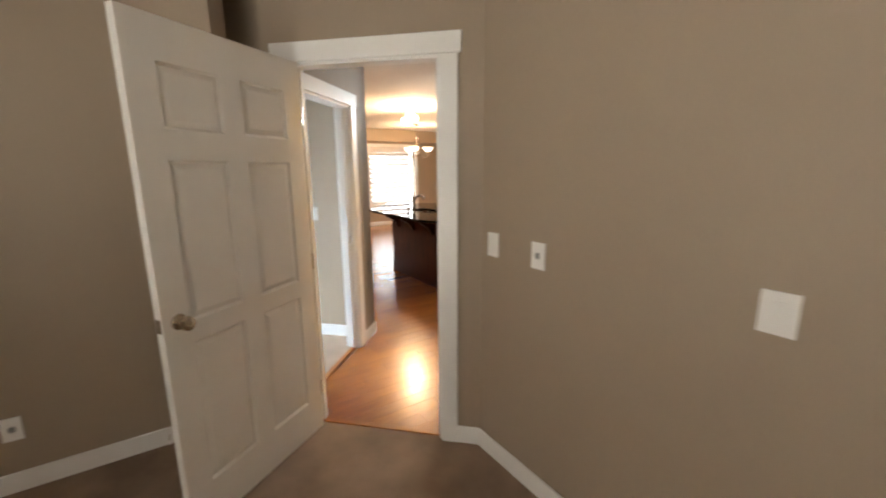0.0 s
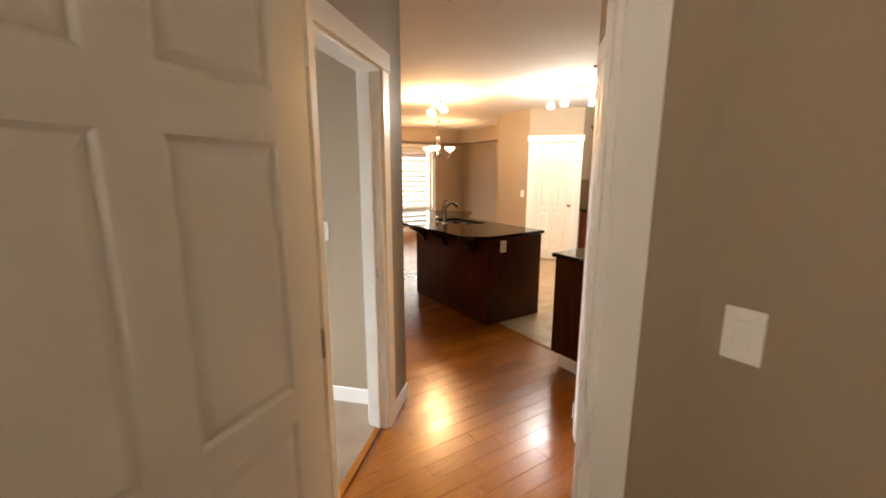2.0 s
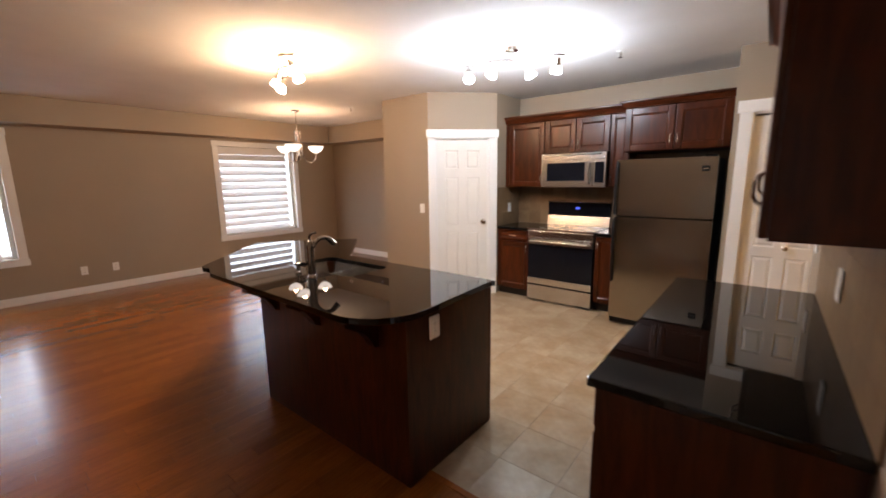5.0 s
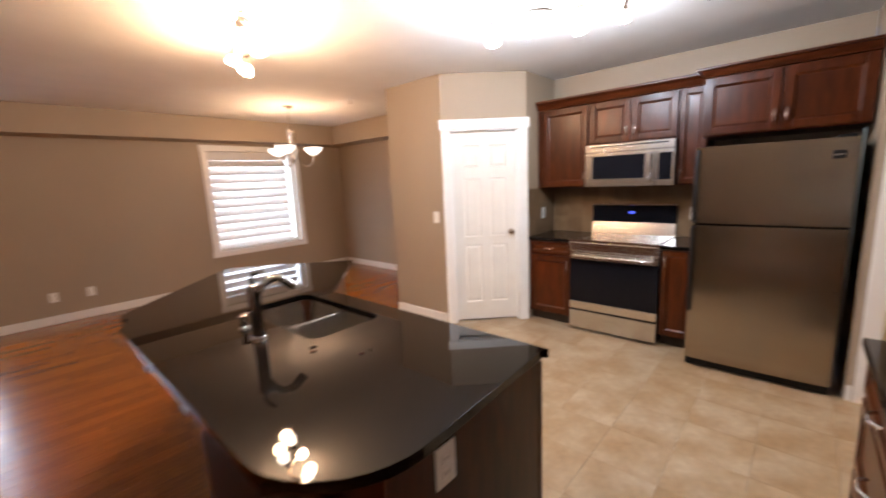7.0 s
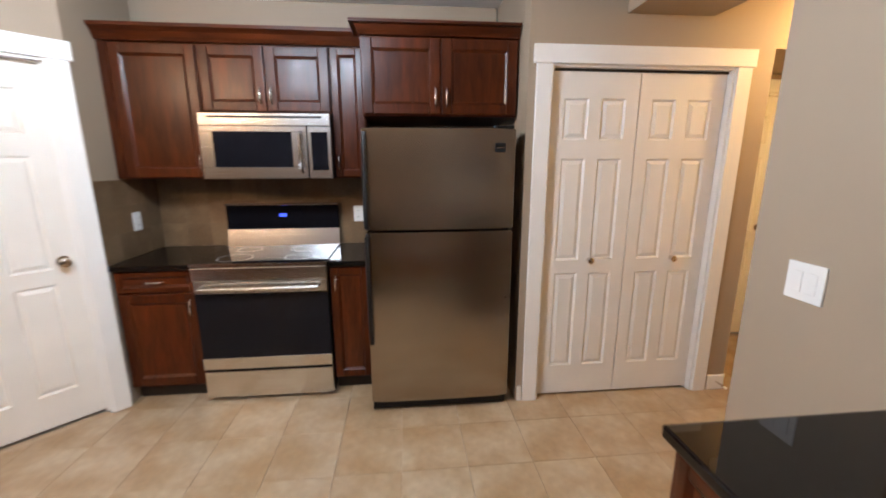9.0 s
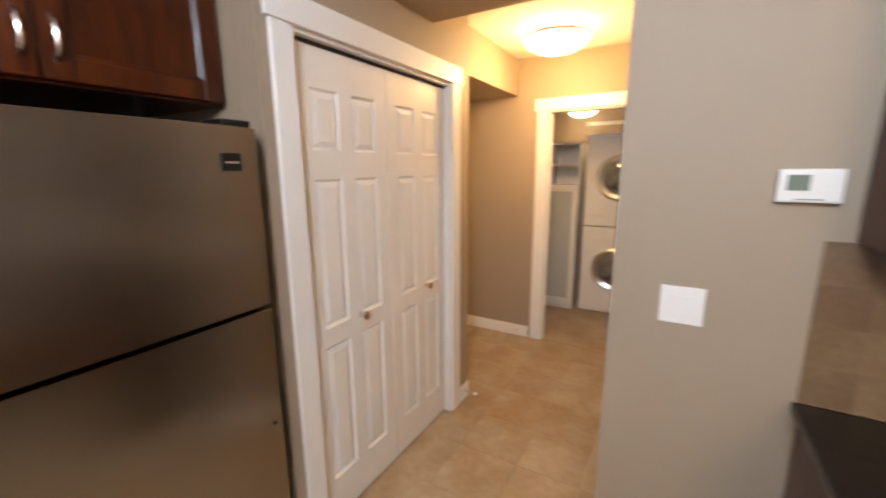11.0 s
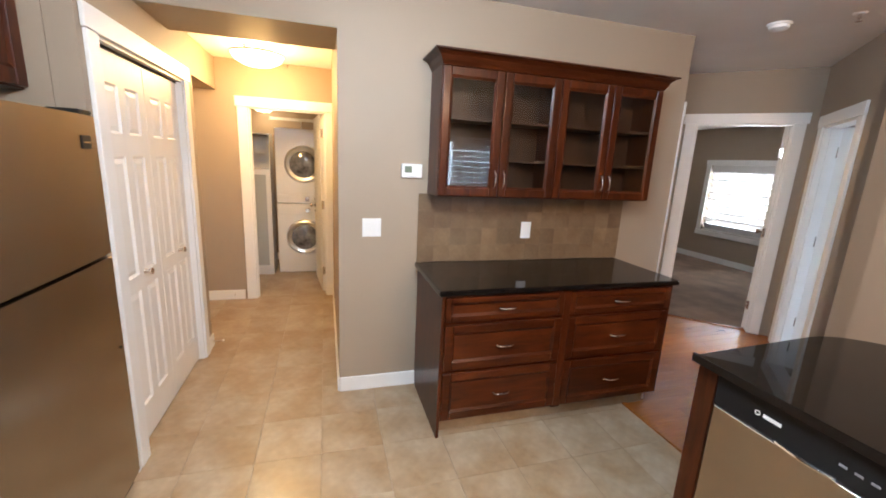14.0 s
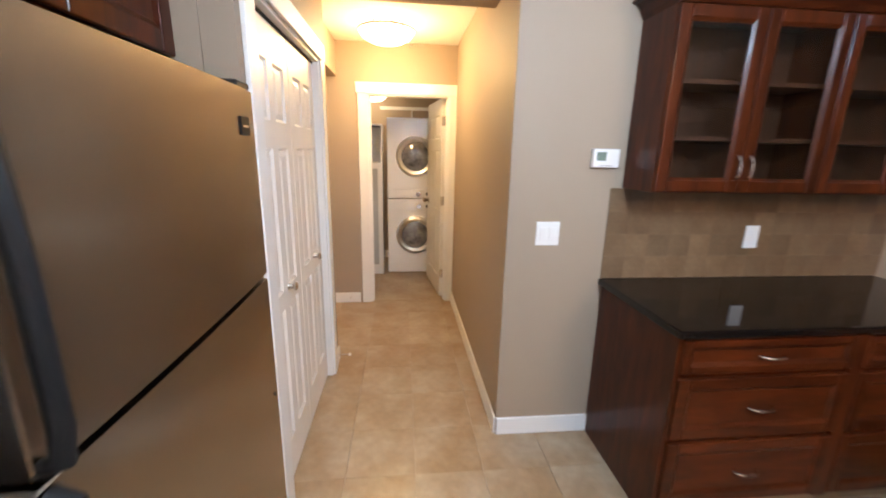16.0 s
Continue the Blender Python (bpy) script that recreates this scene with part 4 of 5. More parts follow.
fridge_pull(up, 1.145, HT - 0.02)
fridge_pull(lo, 1.108, 0.46)
part("badge", boxes((W - 0.115, W - 0.055, -0.0085, -0.001, HT - 0.125, HT - 0.075), bevel=0.002), M_BLACK, up, "small dark square badge")
part("badge_bar", boxes((W - 0.105, W - 0.065, -0.0095, -0.0085, HT - 0.104, HT - 0.098)), M_NICKEL, up)
part("hinge_cover", boxes((W - 0.10, W - 0.01, 0.0, 0.10, HT, HT + 0.018), bevel=0.004), M_BLACK, fg)
part("lock_dot", cyl(bmesh.new(), (W - 0.03, 0.0, 0.72), (W - 0.03, -0.004, 0.72), 0.006, n=10), M_BLACK, lo)

# island with sink
isl = [(-3.0, 3.37), (-4.42, 3.37), (-5.13, 4.02), (-5.80, 3.28), (-4.955, 2.418)]
arc = [(-3.0 - 0.30 + 0.30 * math.cos(a), 2.40 + 0.30 + 0.30 * math.sin(a)) for a in [radians(-90 + 9 * k) for k in range(11)]]


def rounded(pts, i, r, n=5):
    a, b, c = Vector(pts[i - 1]), Vector(pts[i]), Vector(pts[(i + 1) % len(pts)])
    p, q = b + (a - b).normalized() * r, b + (c - b).normalized() * r
    return [tuple(p.lerp(b, t).lerp(b.lerp(q, t), t)) for t in [k / n for k in range(n + 1)]]


outline = rounded(isl, 0, 0.04) + [isl[1]] + rounded(isl, 2, 0.04) + rounded(isl, 3, 0.06) + rounded(isl, 4, 0.10) + [(-4.7, 2.404)] + arc
SX0, SX1, SY0, SY1 = -4.51, -3.82, 2.885, 3.25


def slab_with_hole(outline, hole, z0, z1):
    """A slab with one opening: the ring is filled from both outlines."""
    bm = bmesh.new()
    loops = []
    for pts in (outline, hole):
        vs = [bm.verts.new((x, y, z1)) for x, y in pts]
        loops += [bm.edges.new((vs[k], vs[(k + 1) % len(vs)])) for k in range(len(vs))]
    bmesh.ops.triangle_fill(bm, use_beauty=True, edges=loops)
    r = bmesh.ops.extrude_face_region(bm, geom=list(bm.faces))
    bmesh.ops.translate(bm, vec=(0, 0, z0 - z1), verts=[g for g in r["geom"] if isinstance(g, bmesh.types.BMVert)])
    return bm


hole = []
for cx, cy, a0 in ((SX1 - 0.06, SY0 + 0.06, -90), (SX1 - 0.06, SY1 - 0.06, 0), (SX0 + 0.06, SY1 - 0.06, 90), (SX0 + 0.06, SY0 + 0.06, 180)):
    hole += [(cx + 0.06 * math.cos(radians(a0 + 18 * k)), cy + 0.06 * math.sin(radians(a0 + 18 * k))) for k in range(6)]
top = link_mesh("island_countertop", slab_with_hole(outline, hole, 0.878, 0.91), M_GRANITE)
bv = top.modifiers.new("edge", "BEVEL")
bv.width, bv.segments, bv.limit_method, bv.angle_limit = 0.006, 2, "ANGLE", radians(50)
tagged(top, "polished black granite island countertop with rounded corners", "countertop")

ib = thing("kitchen_island", pose(0, 0, 0), "dark cherry kitchen island base with end panel and dishwasher bay", "kitchen island")
BX0, BX1, BY0, BY1 = -4.42, -3.03, 2.60, 3.33
part("back_panel", boxes((BX0, BX1, BY0, BY0 + 0.02, 0.0, 0.877)), M_CHERRY, ib)
part("end_panel", boxes((BX1 - 0.02, BX1, BY0 + 0.02, BY1, 0.0, 0.877)), M_CHERRY, ib)
part("end_panel", boxes((BX0, BX0 + 0.02, BY0 + 0.02, BY1, 0.0, 0.69)), M_CHERRY, ib)
part("corner_stile", boxes((BX1 - 0.075, BX1 + 0.002, BY1 - 0.02, BY1 + 0.003, 0.0, 0.877), bevel=0.002), M_CHERRY, ib)
part("sink_front", boxes((BX0, -3.71, BY1 - 0.03, BY1, 0.10, 0.877)), M_CHERRY, ib)
part("toe_kick", boxes((BX0, -3.71, BY1 - 0.10, BY1 - 0.08, 0.0, 0.10)), M_DARKGAP, ib)
arm = thing("corner_cabinet", pose(-4.36, 3.33, 0, 0, 0, 137), "dark cherry angled cabinet at the end of the island", "cabinet")
part("body", boxes((0.0, 0.72, 0.05, 0.60, 0.0, 0.69), (0.03, 0.72, 0.05, 0.60, 0.69, 0.877)), M_CHERRY, arm)
for x in (-4.2, -3.75, -3.25):
    bm = bmesh.new()
    prof = [(0, 0.877), (0, 0.70), (-0.03, 0.71), (-0.05, 0.75), (-0.09, 0.80), (-0.17, 0.845), (-0.20, 0.86), (-0.20, 0.877)]
    lo_, hi_ = [bm.verts.new((x - 0.03, BY0 + y, z)) for y, z in prof], [bm.verts.new((x + 0.03, BY0 + y, z)) for y, z in prof]
    bm.faces.new(lo_)
    bm.faces.new(hi_)
    for k in range(len(prof)):
        bm.faces.new((lo_[k], lo_[(k + 1) % len(prof)], hi_[(k + 1) % len(prof)], hi_[k]))
    part("corbel", bm, M_CHERRY, ib, "carved cherry corbel under the overhang")

dw = thing("dishwasher", pose(-3.71, 3.335, 0), "stainless steel dishwasher with black control strip in the island", "dishwasher")
part("tub_body", boxes((0.002, 0.596, -0.55, -0.03, 0.02, 0.87)), M_BLACK, dw)
part("door_front", boxes((0.0, 0.598, -0.03, 0.0, 0.11, 0.745), bevel=0.004), M_STEEL, dw)
part("control_strip", boxes((0.0, 0.598, -0.03, 0.004, 0.75, 0.872), bevel=0.004), M_BLACK, dw, "glossy black control strip")
part("pocket_handle", tube(bmesh.new(), [(0.22 + 0.02 * k, 0.004 + 0.010 * math.sin(math.pi * k / 8), 0.752) for k in range(9)], 0.006, 8), M_CHROME, dw, "bowed chrome grip", True)
part("logo_bar", boxes((0.375, 0.43, 0.004, 0.005, 0.806, 0.818)), M_PLATE, dw)
part("logo_ring", lathe(bmesh.new(), [(0.006, 0), (0.009, 0), (0.009, 0.001), (0.006, 0.001), (0.006, 0)], 16, Matrix.Translation((0.448, 0.004, 0.812)) @ pose(0, 0, 0, -90)), M_PLATE, dw)
for k in range(4):
    part("button", boxes((0.10 + 0.035 * k, 0.118 + 0.035 * k, 0.004, 0.006, 0.80, 0.806)), M_GREY, dw)
part("kick_plate", boxes((0.0, 0.598, -0.10, -0.08, 0.0, 0.105)), M_BLACK, dw)

sk = thing("kitchen_sink", pose(0, 0, 0), "double bowl undermount stainless steel sink", "sink")
mid = (SX0 + SX1) / 2 + 0.04
for n_, (a, b) in (("bowl", (SX0 - 0.005, mid - 0.012)), ("bowl", (mid + 0.012, SX1 + 0.005))):
    bm = bmesh.new()
    y0, y1, zb, zt = SY0 - 0.005, SY1 + 0.005, 0.70, 0.8775
    o = [bm.verts.new(v) for v in ((a, y0, zt), (b, y0, zt), (b, y1, zt), (a, y1, zt))]
    i = [bm.verts.new(v) for v in ((a + 0.02, y0 + 0.02, zb), (b - 0.02, y0 + 0.02, zb), (b - 0.02, y1 - 0.02, zb), (a + 0.02, y1 - 0.02, zb))]
    for k in range(4):
        bm.faces.new((o[k], o[(k + 1) % 4], i[(k + 1) % 4], i[k]))
    bm.faces.new(i)
    bw = part(n_, bm, M_SINK, sk)
    part("drain", lathe(bmesh.new(), [(0, 0.7015), (0.035, 0.7015), (0.042, 0.704), (0.046, 0.7015)], 20, Matrix.Translation(((a + b) / 2, (y0 + y1) / 2, 0))), M_CHROME, bw)
part("divider", boxes((mid - 0.012, mid + 0.012, SY0, SY1, 0.84, 0.868), bevel=0.006, seg=2), M_SINK, sk)

fc = thing("kitchen_faucet", pose(-4.02, 2.76, 0.91), "chrome single-lever kitchen faucet beside the sink", "faucet")
part("base", lathe(bmesh.new(), [(0, 0), (0.034, 0), (0.032, 0.012), (0.026, 0.02), (0.024, 0.19), (0.027, 0.205), (0.024, 0.235), (0.0, 0.245)]), M_FAUCET, fc, smooth=True)
part("spout", tube(bmesh.new(), [(0, 0, 0.17), (0.010, 0.03, 0.225), (0.022, 0.06, 0.248), (0.034, 0.09, 0.250), (0.044, 0.115, 0.240)], 0.016, 12), M_FAUCET, fc, smooth=True)
part("spray_head", cyl(bmesh.new(), (0.040, 0.105, 0.246), (0.056, 0.145, 0.205), 0.018, 0.021, 16), M_FAUCET, fc, smooth=True)
part("lever", tube(bmesh.new(), [(0, 0, 0.24), (0.0, -0.006, 0.262), (0.02, 0.0, 0.285), (0.05, 0.01, 0.292)], 0.008, 8), M_FAUCET, fc, smooth=True)
sd = thing("soap_dispenser", pose(-4.20, 2.77, 0.91), "short chrome soap dispenser beside the faucet", "soap dispenser")
part("body", lathe(bmesh.new(), [(0, 0), (0.022, 0), (0.020, 0.01), (0.013, 0.018), (0.012, 0.06), (0.017, 0.065), (0.0, 0.075)]), M_FAUCET, sd, smooth=True)
part("nozzle", tube(bmesh.new(), [(0, 0, 0.065), (0, 0.03, 0.07), (0, 0.06, 0.06)], 0.006, 8), M_FAUCET, sd, smooth=True)

for x, y, r in ((-3.722, 2.834, 0.013), (-3.553, 2.932, 0.009)):
    cr = thing("crumb", pose(x, y, 0.91, 0, 0, 40 * r * 1000), "small brown crumb lying on the granite countertop", "crumb", "crumbs on the island")
    bm = bmesh.new()
    bmesh.ops.create_icosphere(bm, subdivisions=2, radius=r)
    for v in bm.verts:
        v.co *= 1 + 0.35 * noise.noise(v.co * 90 + Vector((x, y, 0)))
        v.co.z = max(0.0, v.co.z * 0.6)
    part("lump", bm, M_CHERRY, cr)

# drawer cabinet against the thermostat wall: local x runs towards smaller y, local y into the wall
dc = thing("drawer_cabinet", pose(-2.16, 4.09, 0, 0, 0, -90), "dark cherry base cabinet with six drawers", "cabinet")
L, D = 1.515, 0.615
part("body", boxes((0.0, L, 0.021, D, 0.10, 0.872), bevel=0.0015), M_CHERRY, dc)
part("end_panel", boxes((-0.018, -0.001, 0.012, D, 0.0, 0.872)), M_CHERRY, dc)
part("end_panel", boxes((L + 0.001, L + 0.018, 0.012, D, 0.105, 0.872)), M_CHERRY, dc)
part("toe_kick", boxes((0.0, L - 0.02, 0.075, 0.09, 0.0, 0.10)), M_TILE, dc)
part("end_baseboard", boxes((L + 0.001, L + 0.016, 0.09, D, 0.0, 0.104), bevel=0.003), M_TRIM, dc, "white baseboard")
part("centre_stile", boxes((L / 2 - 0.03, L / 2 + 0.03, 0.006, 0.021, 0.10, 0.872), bevel=0.002), M_CHERRY, dc)
for x0, x1 in ((0.0, L / 2 - 0.02), (L / 2 + 0.02, L)):
    for z0, z1 in ((0.715, 0.862), (0.425, 0.70), (0.112, 0.41)):
        front("drawer_front", dc, x0, x1, z0, z1, 0.0205, ((x0 + x1) / 2, (z0 + z1) / 2), upright=False, mat=M_CHERRY_H, rail=0.035 if z1 - z0 < 0.2 else 0.05)
ct = link_mesh("countertop", boxes((-0.04, L + 0.04, -0.015, D + 0.003, 0.873, 0.905), bevel=0.007, seg=2), M_GRANITE)
ct.matrix_world = pose(-2.16, 4.09, 0, 0, 0, -90)
tagged(ct, "polished black granite countertop on the drawer cabinet", "countertop")

gc = thing("glass_cabinet", pose(-1.80, 4.062, 0, 0, 0, -90), "cherry wall cabinet with four glazed doors and empty shelves", "cabinet")
L = 1.53
hollow(gc, 0, L, 0.021, 0.258, 1.37, 2.11, (1.60, 1.83), M_CHERRY, M_INSIDE)
part("centre_divider", boxes((L / 2 - 0.009, L / 2 + 0.009, 0.021, 0.25, 1.388, 2.09)), M_CHERRY, gc)
for k in range(4):
    x0, x1 = L * k / 4, L * (k + 1) / 4
    front("door", gc, x0, x1, 1.372, 2.105, 0.021, ((x1 - 0.028 if k % 2 == 0 else x0 + 0.028), 1.48), glazed=True, rail=0.05)
crown(gc, 0, L, 0.0, 0.258, 2.105, h=0.075, out=0.06)

# thermostat
th = thing("thermostat", pose(XT, 4.172, 1.508, 0, 0, -90), "white plastic thermostat with small grey display", "thermostat")
part("body", boxes((-0.065, 0.065, -0.028, -0.0005, -0.043, 0.043), bevel=0.006, seg=2), M_PLATE, th)
part("display", boxes((-0.048, -0.002, -0.0295, -0.027, -0.012, 0.028)), M_LCD, th, "grey-green display")
for x, z in ((0.025, 0.012), (0.045, 0.012), (0.025, -0.012), (0.045, -0.012)):
    part("button", boxes((x - 0.006, x + 0.006, -0.0295, -0.027, z - 0.005, z + 0.005), bevel=0.001), M_PLATE, th)
part("label_bar", boxes((-0.03, 0.03, -0.0287, -0.027, -0.036, -0.033)), M_GREY, th)

# plates
wall_plate("light_switch", (XT, 4.42), -90, 1.14, "white double rocker light switch plate", w=0.118, h=0.118)
wall_plate("outlet", (XT - 0.012, 3.33), -90, 1.125, "white rocker plate on the brown tile backsplash")
wall_plate("light_switch", (-5.24, 5.19), 0, 1.15, "white light switch plate beside the pantry")
wall_plate("outlet", (-4.51 + 0.012, 6.12), 90, 1.13, "white outlet on the backsplash", kind="outlet")
wall_plate("outlet", (-3.10, 6.388), 0, 1.13, "white outlet on the backsplash", kind="outlet")
wall_plate("outlet", (BX1, 2.80), 90, 0.79, "white outlet on the island end panel", kind="outlet")
wall_plate("light_switch", (-0.43, 1.16), 0, 1.17, "white light switch plate on the bedroom wall")
wall_plate("wall_jack", (-0.135, 1.16), 0, 1.165, "white plate with a square grey jack", kind="jack")
wall_plate("light_switch", (0.70, 1.16), 0, 1.16, "white switch plate on the bedroom wall", w=0.085)
wall_plate("outlet", (-1.53, -0.895), 90, 0.33, "white outlet plate low on the bedroom wall", kind="jack")
wall_plate("wall_jack", (-1.53, -0.99), 90, 0.33, "blank white plate low on the bedroom wall", kind="blank")
p1 = diag(-1.675, 3.48)
wall_plate("light_switch", p1, 45, 1.15, "white light switch plate in the other bedroom")
p1 = diag(-2.1, 3.48)
wall_plate("wall_jack", p1, 45, 1.15, "white plate with a square grey jack", kind="jack")
wall_plate("outlet", (XF, 2.75), 90, 0.33, "white outlet low on the far wall", kind="outlet")
wall_plate("outlet", (XF, 2.40), 90, 0.33, "white outlet low on the far wall", kind="outlet")

# smoke detector and sprinklers
sm = thing("smoke_detector", pose(-1.94, 1.83, H), "round white smoke detector on the ceiling", "smoke detector")
part("base", lathe(bmesh.new(), [(0, 0), (0.068, 0), (0.068, -0.012), (0, -0.012)]), M_PLATE, sm, smooth=True)
part("dome", lathe(bmesh.new(), [(0.058, -0.012), (0.055, -0.03), (0.035, -0.04), (0, -0.042)]), M_PLATE, sm, smooth=True)
for x, y in ((-2.25, 1.62), (-2.87, 5.10), (-6.6, 5.2), (0.45, 5.05)):
    s = thing("sprinkler", pose(x, y, HC if x > 0 else H), "small metal ceiling fire sprinkler", "sprinkler", "ceiling sprinklers")
    part("escutcheon", lathe(bmesh.new(), [(0, 0), (0.035, 0), (0.028, -0.008), (0, -0.008)], 18), M_PLATE, s, smooth=True)
    part("head", lathe(bmesh.new(), [(0.010, -0.008), (0.009, -0.03), (0.005, -0.034), (0.005, -0.045), (0.018, -0.046), (0.018, -0.049), (0, -0.049)], 12), M_NICKEL, s, smooth=True)

# ---- laundry ----


def washer(z, name, label, panel_up):
    w = thing(name, pose(1.506, 5.315, z, 0, 0, -90), label, "washing machine" if name == "washing_machine" else "dryer")
    S, HH = 0.68, 0.945
    part("cabinet", boxes((0, S, 0.0, 0.66, 0.01, HH), bevel=0.012, seg=2), M_ENAMEL, w)
    cz = 0.50
    mm = Matrix.Translation((S / 2, 0.0, cz)) @ pose(0, 0, 0, 90)
    part("door_ring", lathe(bmesh.new(), [(0.165, 0.0), (0.175, 0.03), (0.205, 0.042), (0.225, 0.03), (0.238, 0.0)], 44, mm), M_RING, w, "chrome door ring", True)
    part("door_glass", lathe(bmesh.new(), [(0.0, 0.045), (0.06, 0.042), (0.12, 0.034), (0.168, 0.022)], 36, mm), M_DRUMGLASS, w, "curved grey door glass with highlights and drum painted in", True)
    part("door_grip", boxes((S / 2 + 0.19, S / 2 + 0.215, -0.05, -0.035, cz - 0.05, cz + 0.05), bevel=0.006), M_GREY, w)
    pz = 0.86 if panel_up else 0.055
    part("control_strip", boxes((0.01, S - 0.01, -0.006, 0.004, pz - 0.055, pz + 0.055), bevel=0.004), M_ENAMEL, w)
    part("dial", cyl(bmesh.new(), (S / 2 + 0.04, -0.006, pz), (S / 2 + 0.04, -0.03, pz), 0.03, 0.027, 24), M_CHROME, w, "round dial", True)
    part("display", boxes((S / 2 + 0.13, S / 2 + 0.23, -0.008, -0.005, pz - 0.018, pz + 0.018)), M_BLACKGLASS, w)
    part("drawer_line", boxes((0.03, 0.22, -0.0075, -0.005, pz - 0.035, pz + 0.035), bevel=0.002), M_ENAMEL, w)
    return w


washer(0.0, "washing_machine", "white front-loading washing machine under the dryer", True)
washer(0.955, "tumble_dryer", "white front-loading dryer stacked on the washer", False)

lc = thing("linen_cabinet", pose(1.46, 5.72, 0, 0, 0, -90), "tall white cabinet with frosted glass door and open top", "cabinet")
for b in ((0, 0.018, 0, 0.35, 0, 1.82), (0.332, 0.35, 0, 0.35, 0, 1.82)):
    part("side", boxes(b), M_ENAMEL, lc)
part("back", boxes((0.018, 0.332, 0.34, 0.35, 0, 1.82)), M_ENAMEL, lc)
for z in (0.06, 0.4, 0.75, 1.05, 1.36, 1.58, 1.80):
    part("shelf", boxes((0.018, 0.332, 0.02, 0.34, z, z + 0.018)), M_ENAMEL, lc)
d = part("door", boxes((0.0, 0.055, -0.02, -0.001, 0.06, 1.38), (0.295, 0.35, -0.02, -0.001, 0.06, 1.38), (0.055, 0.295, -0.02, -0.001, 0.06, 0.13), (0.055, 0.295, -0.02, -0.001, 1.31, 1.38)), M_ENAMEL, lc)
part("pane", boxes((0.055, 0.295, -0.013, -0.009, 0.13, 1.31)), M_FROST, d, "frosted glass pane")
part("knob", cyl(bmesh.new(), (0.03, -0.02, 0.75), (0.03, -0.04, 0.75), 0.011, n=12), M_NICKEL, d)
part("plinth", boxes((0.0, 0.35, 0.01, 0.03, 0, 0.055)), M_ENAMEL, lc)
ws = thing("wire_shelf", pose(1.85, 4.66, 2.05), "white wire shelf bracket above the dryer", "shelf")
for k in range(9):
    part("wire", cyl(bmesh.new(), (0.0 + 0.045 * k, 0.0, 0.0), (0.0 + 0.045 * k, 0.75, 0.0), 0.003, n=6), M_PLATE, ws)
part("front_wire", cyl(bmesh.new(), (0, 0, -0.03), (0, 0.75, -0.03), 0.004, n=6), M_PLATE, ws)
part("brace", tube(bmesh.new(), [(0.0, 0.35, -0.03), (0.40, 0.35, -0.28)], 0.006, 6), M_PLATE, ws)

# ---- bathroom ----
TY = 3.59
tb = thing("bathtub", pose(-1.435, TY, 0), "white acrylic bathtub with moulded wall surround", "bathtub")
part("apron", boxes((0, 1.79, 0.0, 0.09, 0.0, 0.50), bevel=0.02, seg=3), M_ACRYLIC, tb, smooth=True)
part("rim", boxes((0, 1.79, 0.62, 0.735, 0.40, 0.50), (0, 0.10, 0.09, 0.62, 0.40, 0.50), (1.69, 1.79, 0.09, 0.62, 0.40, 0.50), bevel=0.012, seg=2), M_ACRYLIC, tb, smooth=True)
part("basin", boxes((0.10, 1.69, 0.09, 0.62, 0.10, 0.45)), M_ACRYLIC, tb)
sr = thing("tub_surround", pose(-1.435, TY, 0.501), "glossy white acrylic wall surround above the tub", "tub surround")
part("back_panel", boxes((0.03, 1.79, 0.715, 0.735, 0, 1.42), bevel=0.006, seg=2), M_ACRYLIC, sr)
part("side_panel", boxes((0.004, 0.03, 0.0, 0.735, 0, 1.42), bevel=0.006, seg=2), M_ACRYLIC, sr)
part("side_panel", boxes((1.765, 1.79, 0.0, 0.71, 0, 1.42), bevel=0.006, seg=2), M_ACRYLIC, sr)
part("corner_cove", cyl(bmesh.new(), (0.03, 0.715, 0.0), (0.03, 0.715, 1.41), 0.07, n=24), M_ACRYLIC, sr, smooth=True)
part("corner_cove", cyl(bmesh.new(), (1.0, 0.715, 0.0), (1.0, 0.715, 1.41), 0.05, n=24), M_ACRYLIC, sr, smooth=True)
part("soap_shelf", boxes((0.75, 0.98, 0.64, 0.716, 0.10, 0.13), bevel=0.012, seg=2), M_ACRYLIC, sr)
rod = thing("shower_rod", pose(-1.435, TY + 0.02, 1.98), "chrome shower curtain rod over the tub", "shower rod")
part("rod", cyl(bmesh.new(), (0.005, 0, 0), (1.79, 0, 0), 0.012, n=14), M_CHROME, rod, smooth=True)
part("flange", cyl(bmesh.new(), (0.0, 0, 0), (0.012, 0, 0), 0.03, n=18), M_CHROME, rod)

to = thing("toilet", pose(-0.70, 3.20, 0), "white porcelain toilet with closed lid", "toilet")
egg = lambda s, k: (0.245 + s * 0.245 * math.cos(k) , s * 0.19 * math.sin(k))
bm = bmesh.new()
rings = []
for z, s, dx in ((0.0, 0.62, 0.06), (0.05, 0.58, 0.06), (0.15, 0.60, 0.05), (0.26, 0.80, 0.02), (0.35, 0.95, 0.0), (0.385, 0.98, 0.0)):
    rings.append([bm.verts.new((egg(s, 2 * math.pi * k / 28)[0] + dx, egg(s, 2 * math.pi * k / 28)[1], z)) for k in range(28)])
for a, b in zip(rings, rings[1:]):
    for k in range(28):
        bm.faces.new((a[k], a[(k + 1) % 28], b[(k + 1) % 28], b[k]))
bm.faces.new(rings[0])
bm.faces.new(rings[-1])
part("bowl", bm, M_ENAMEL, to, smooth=True)
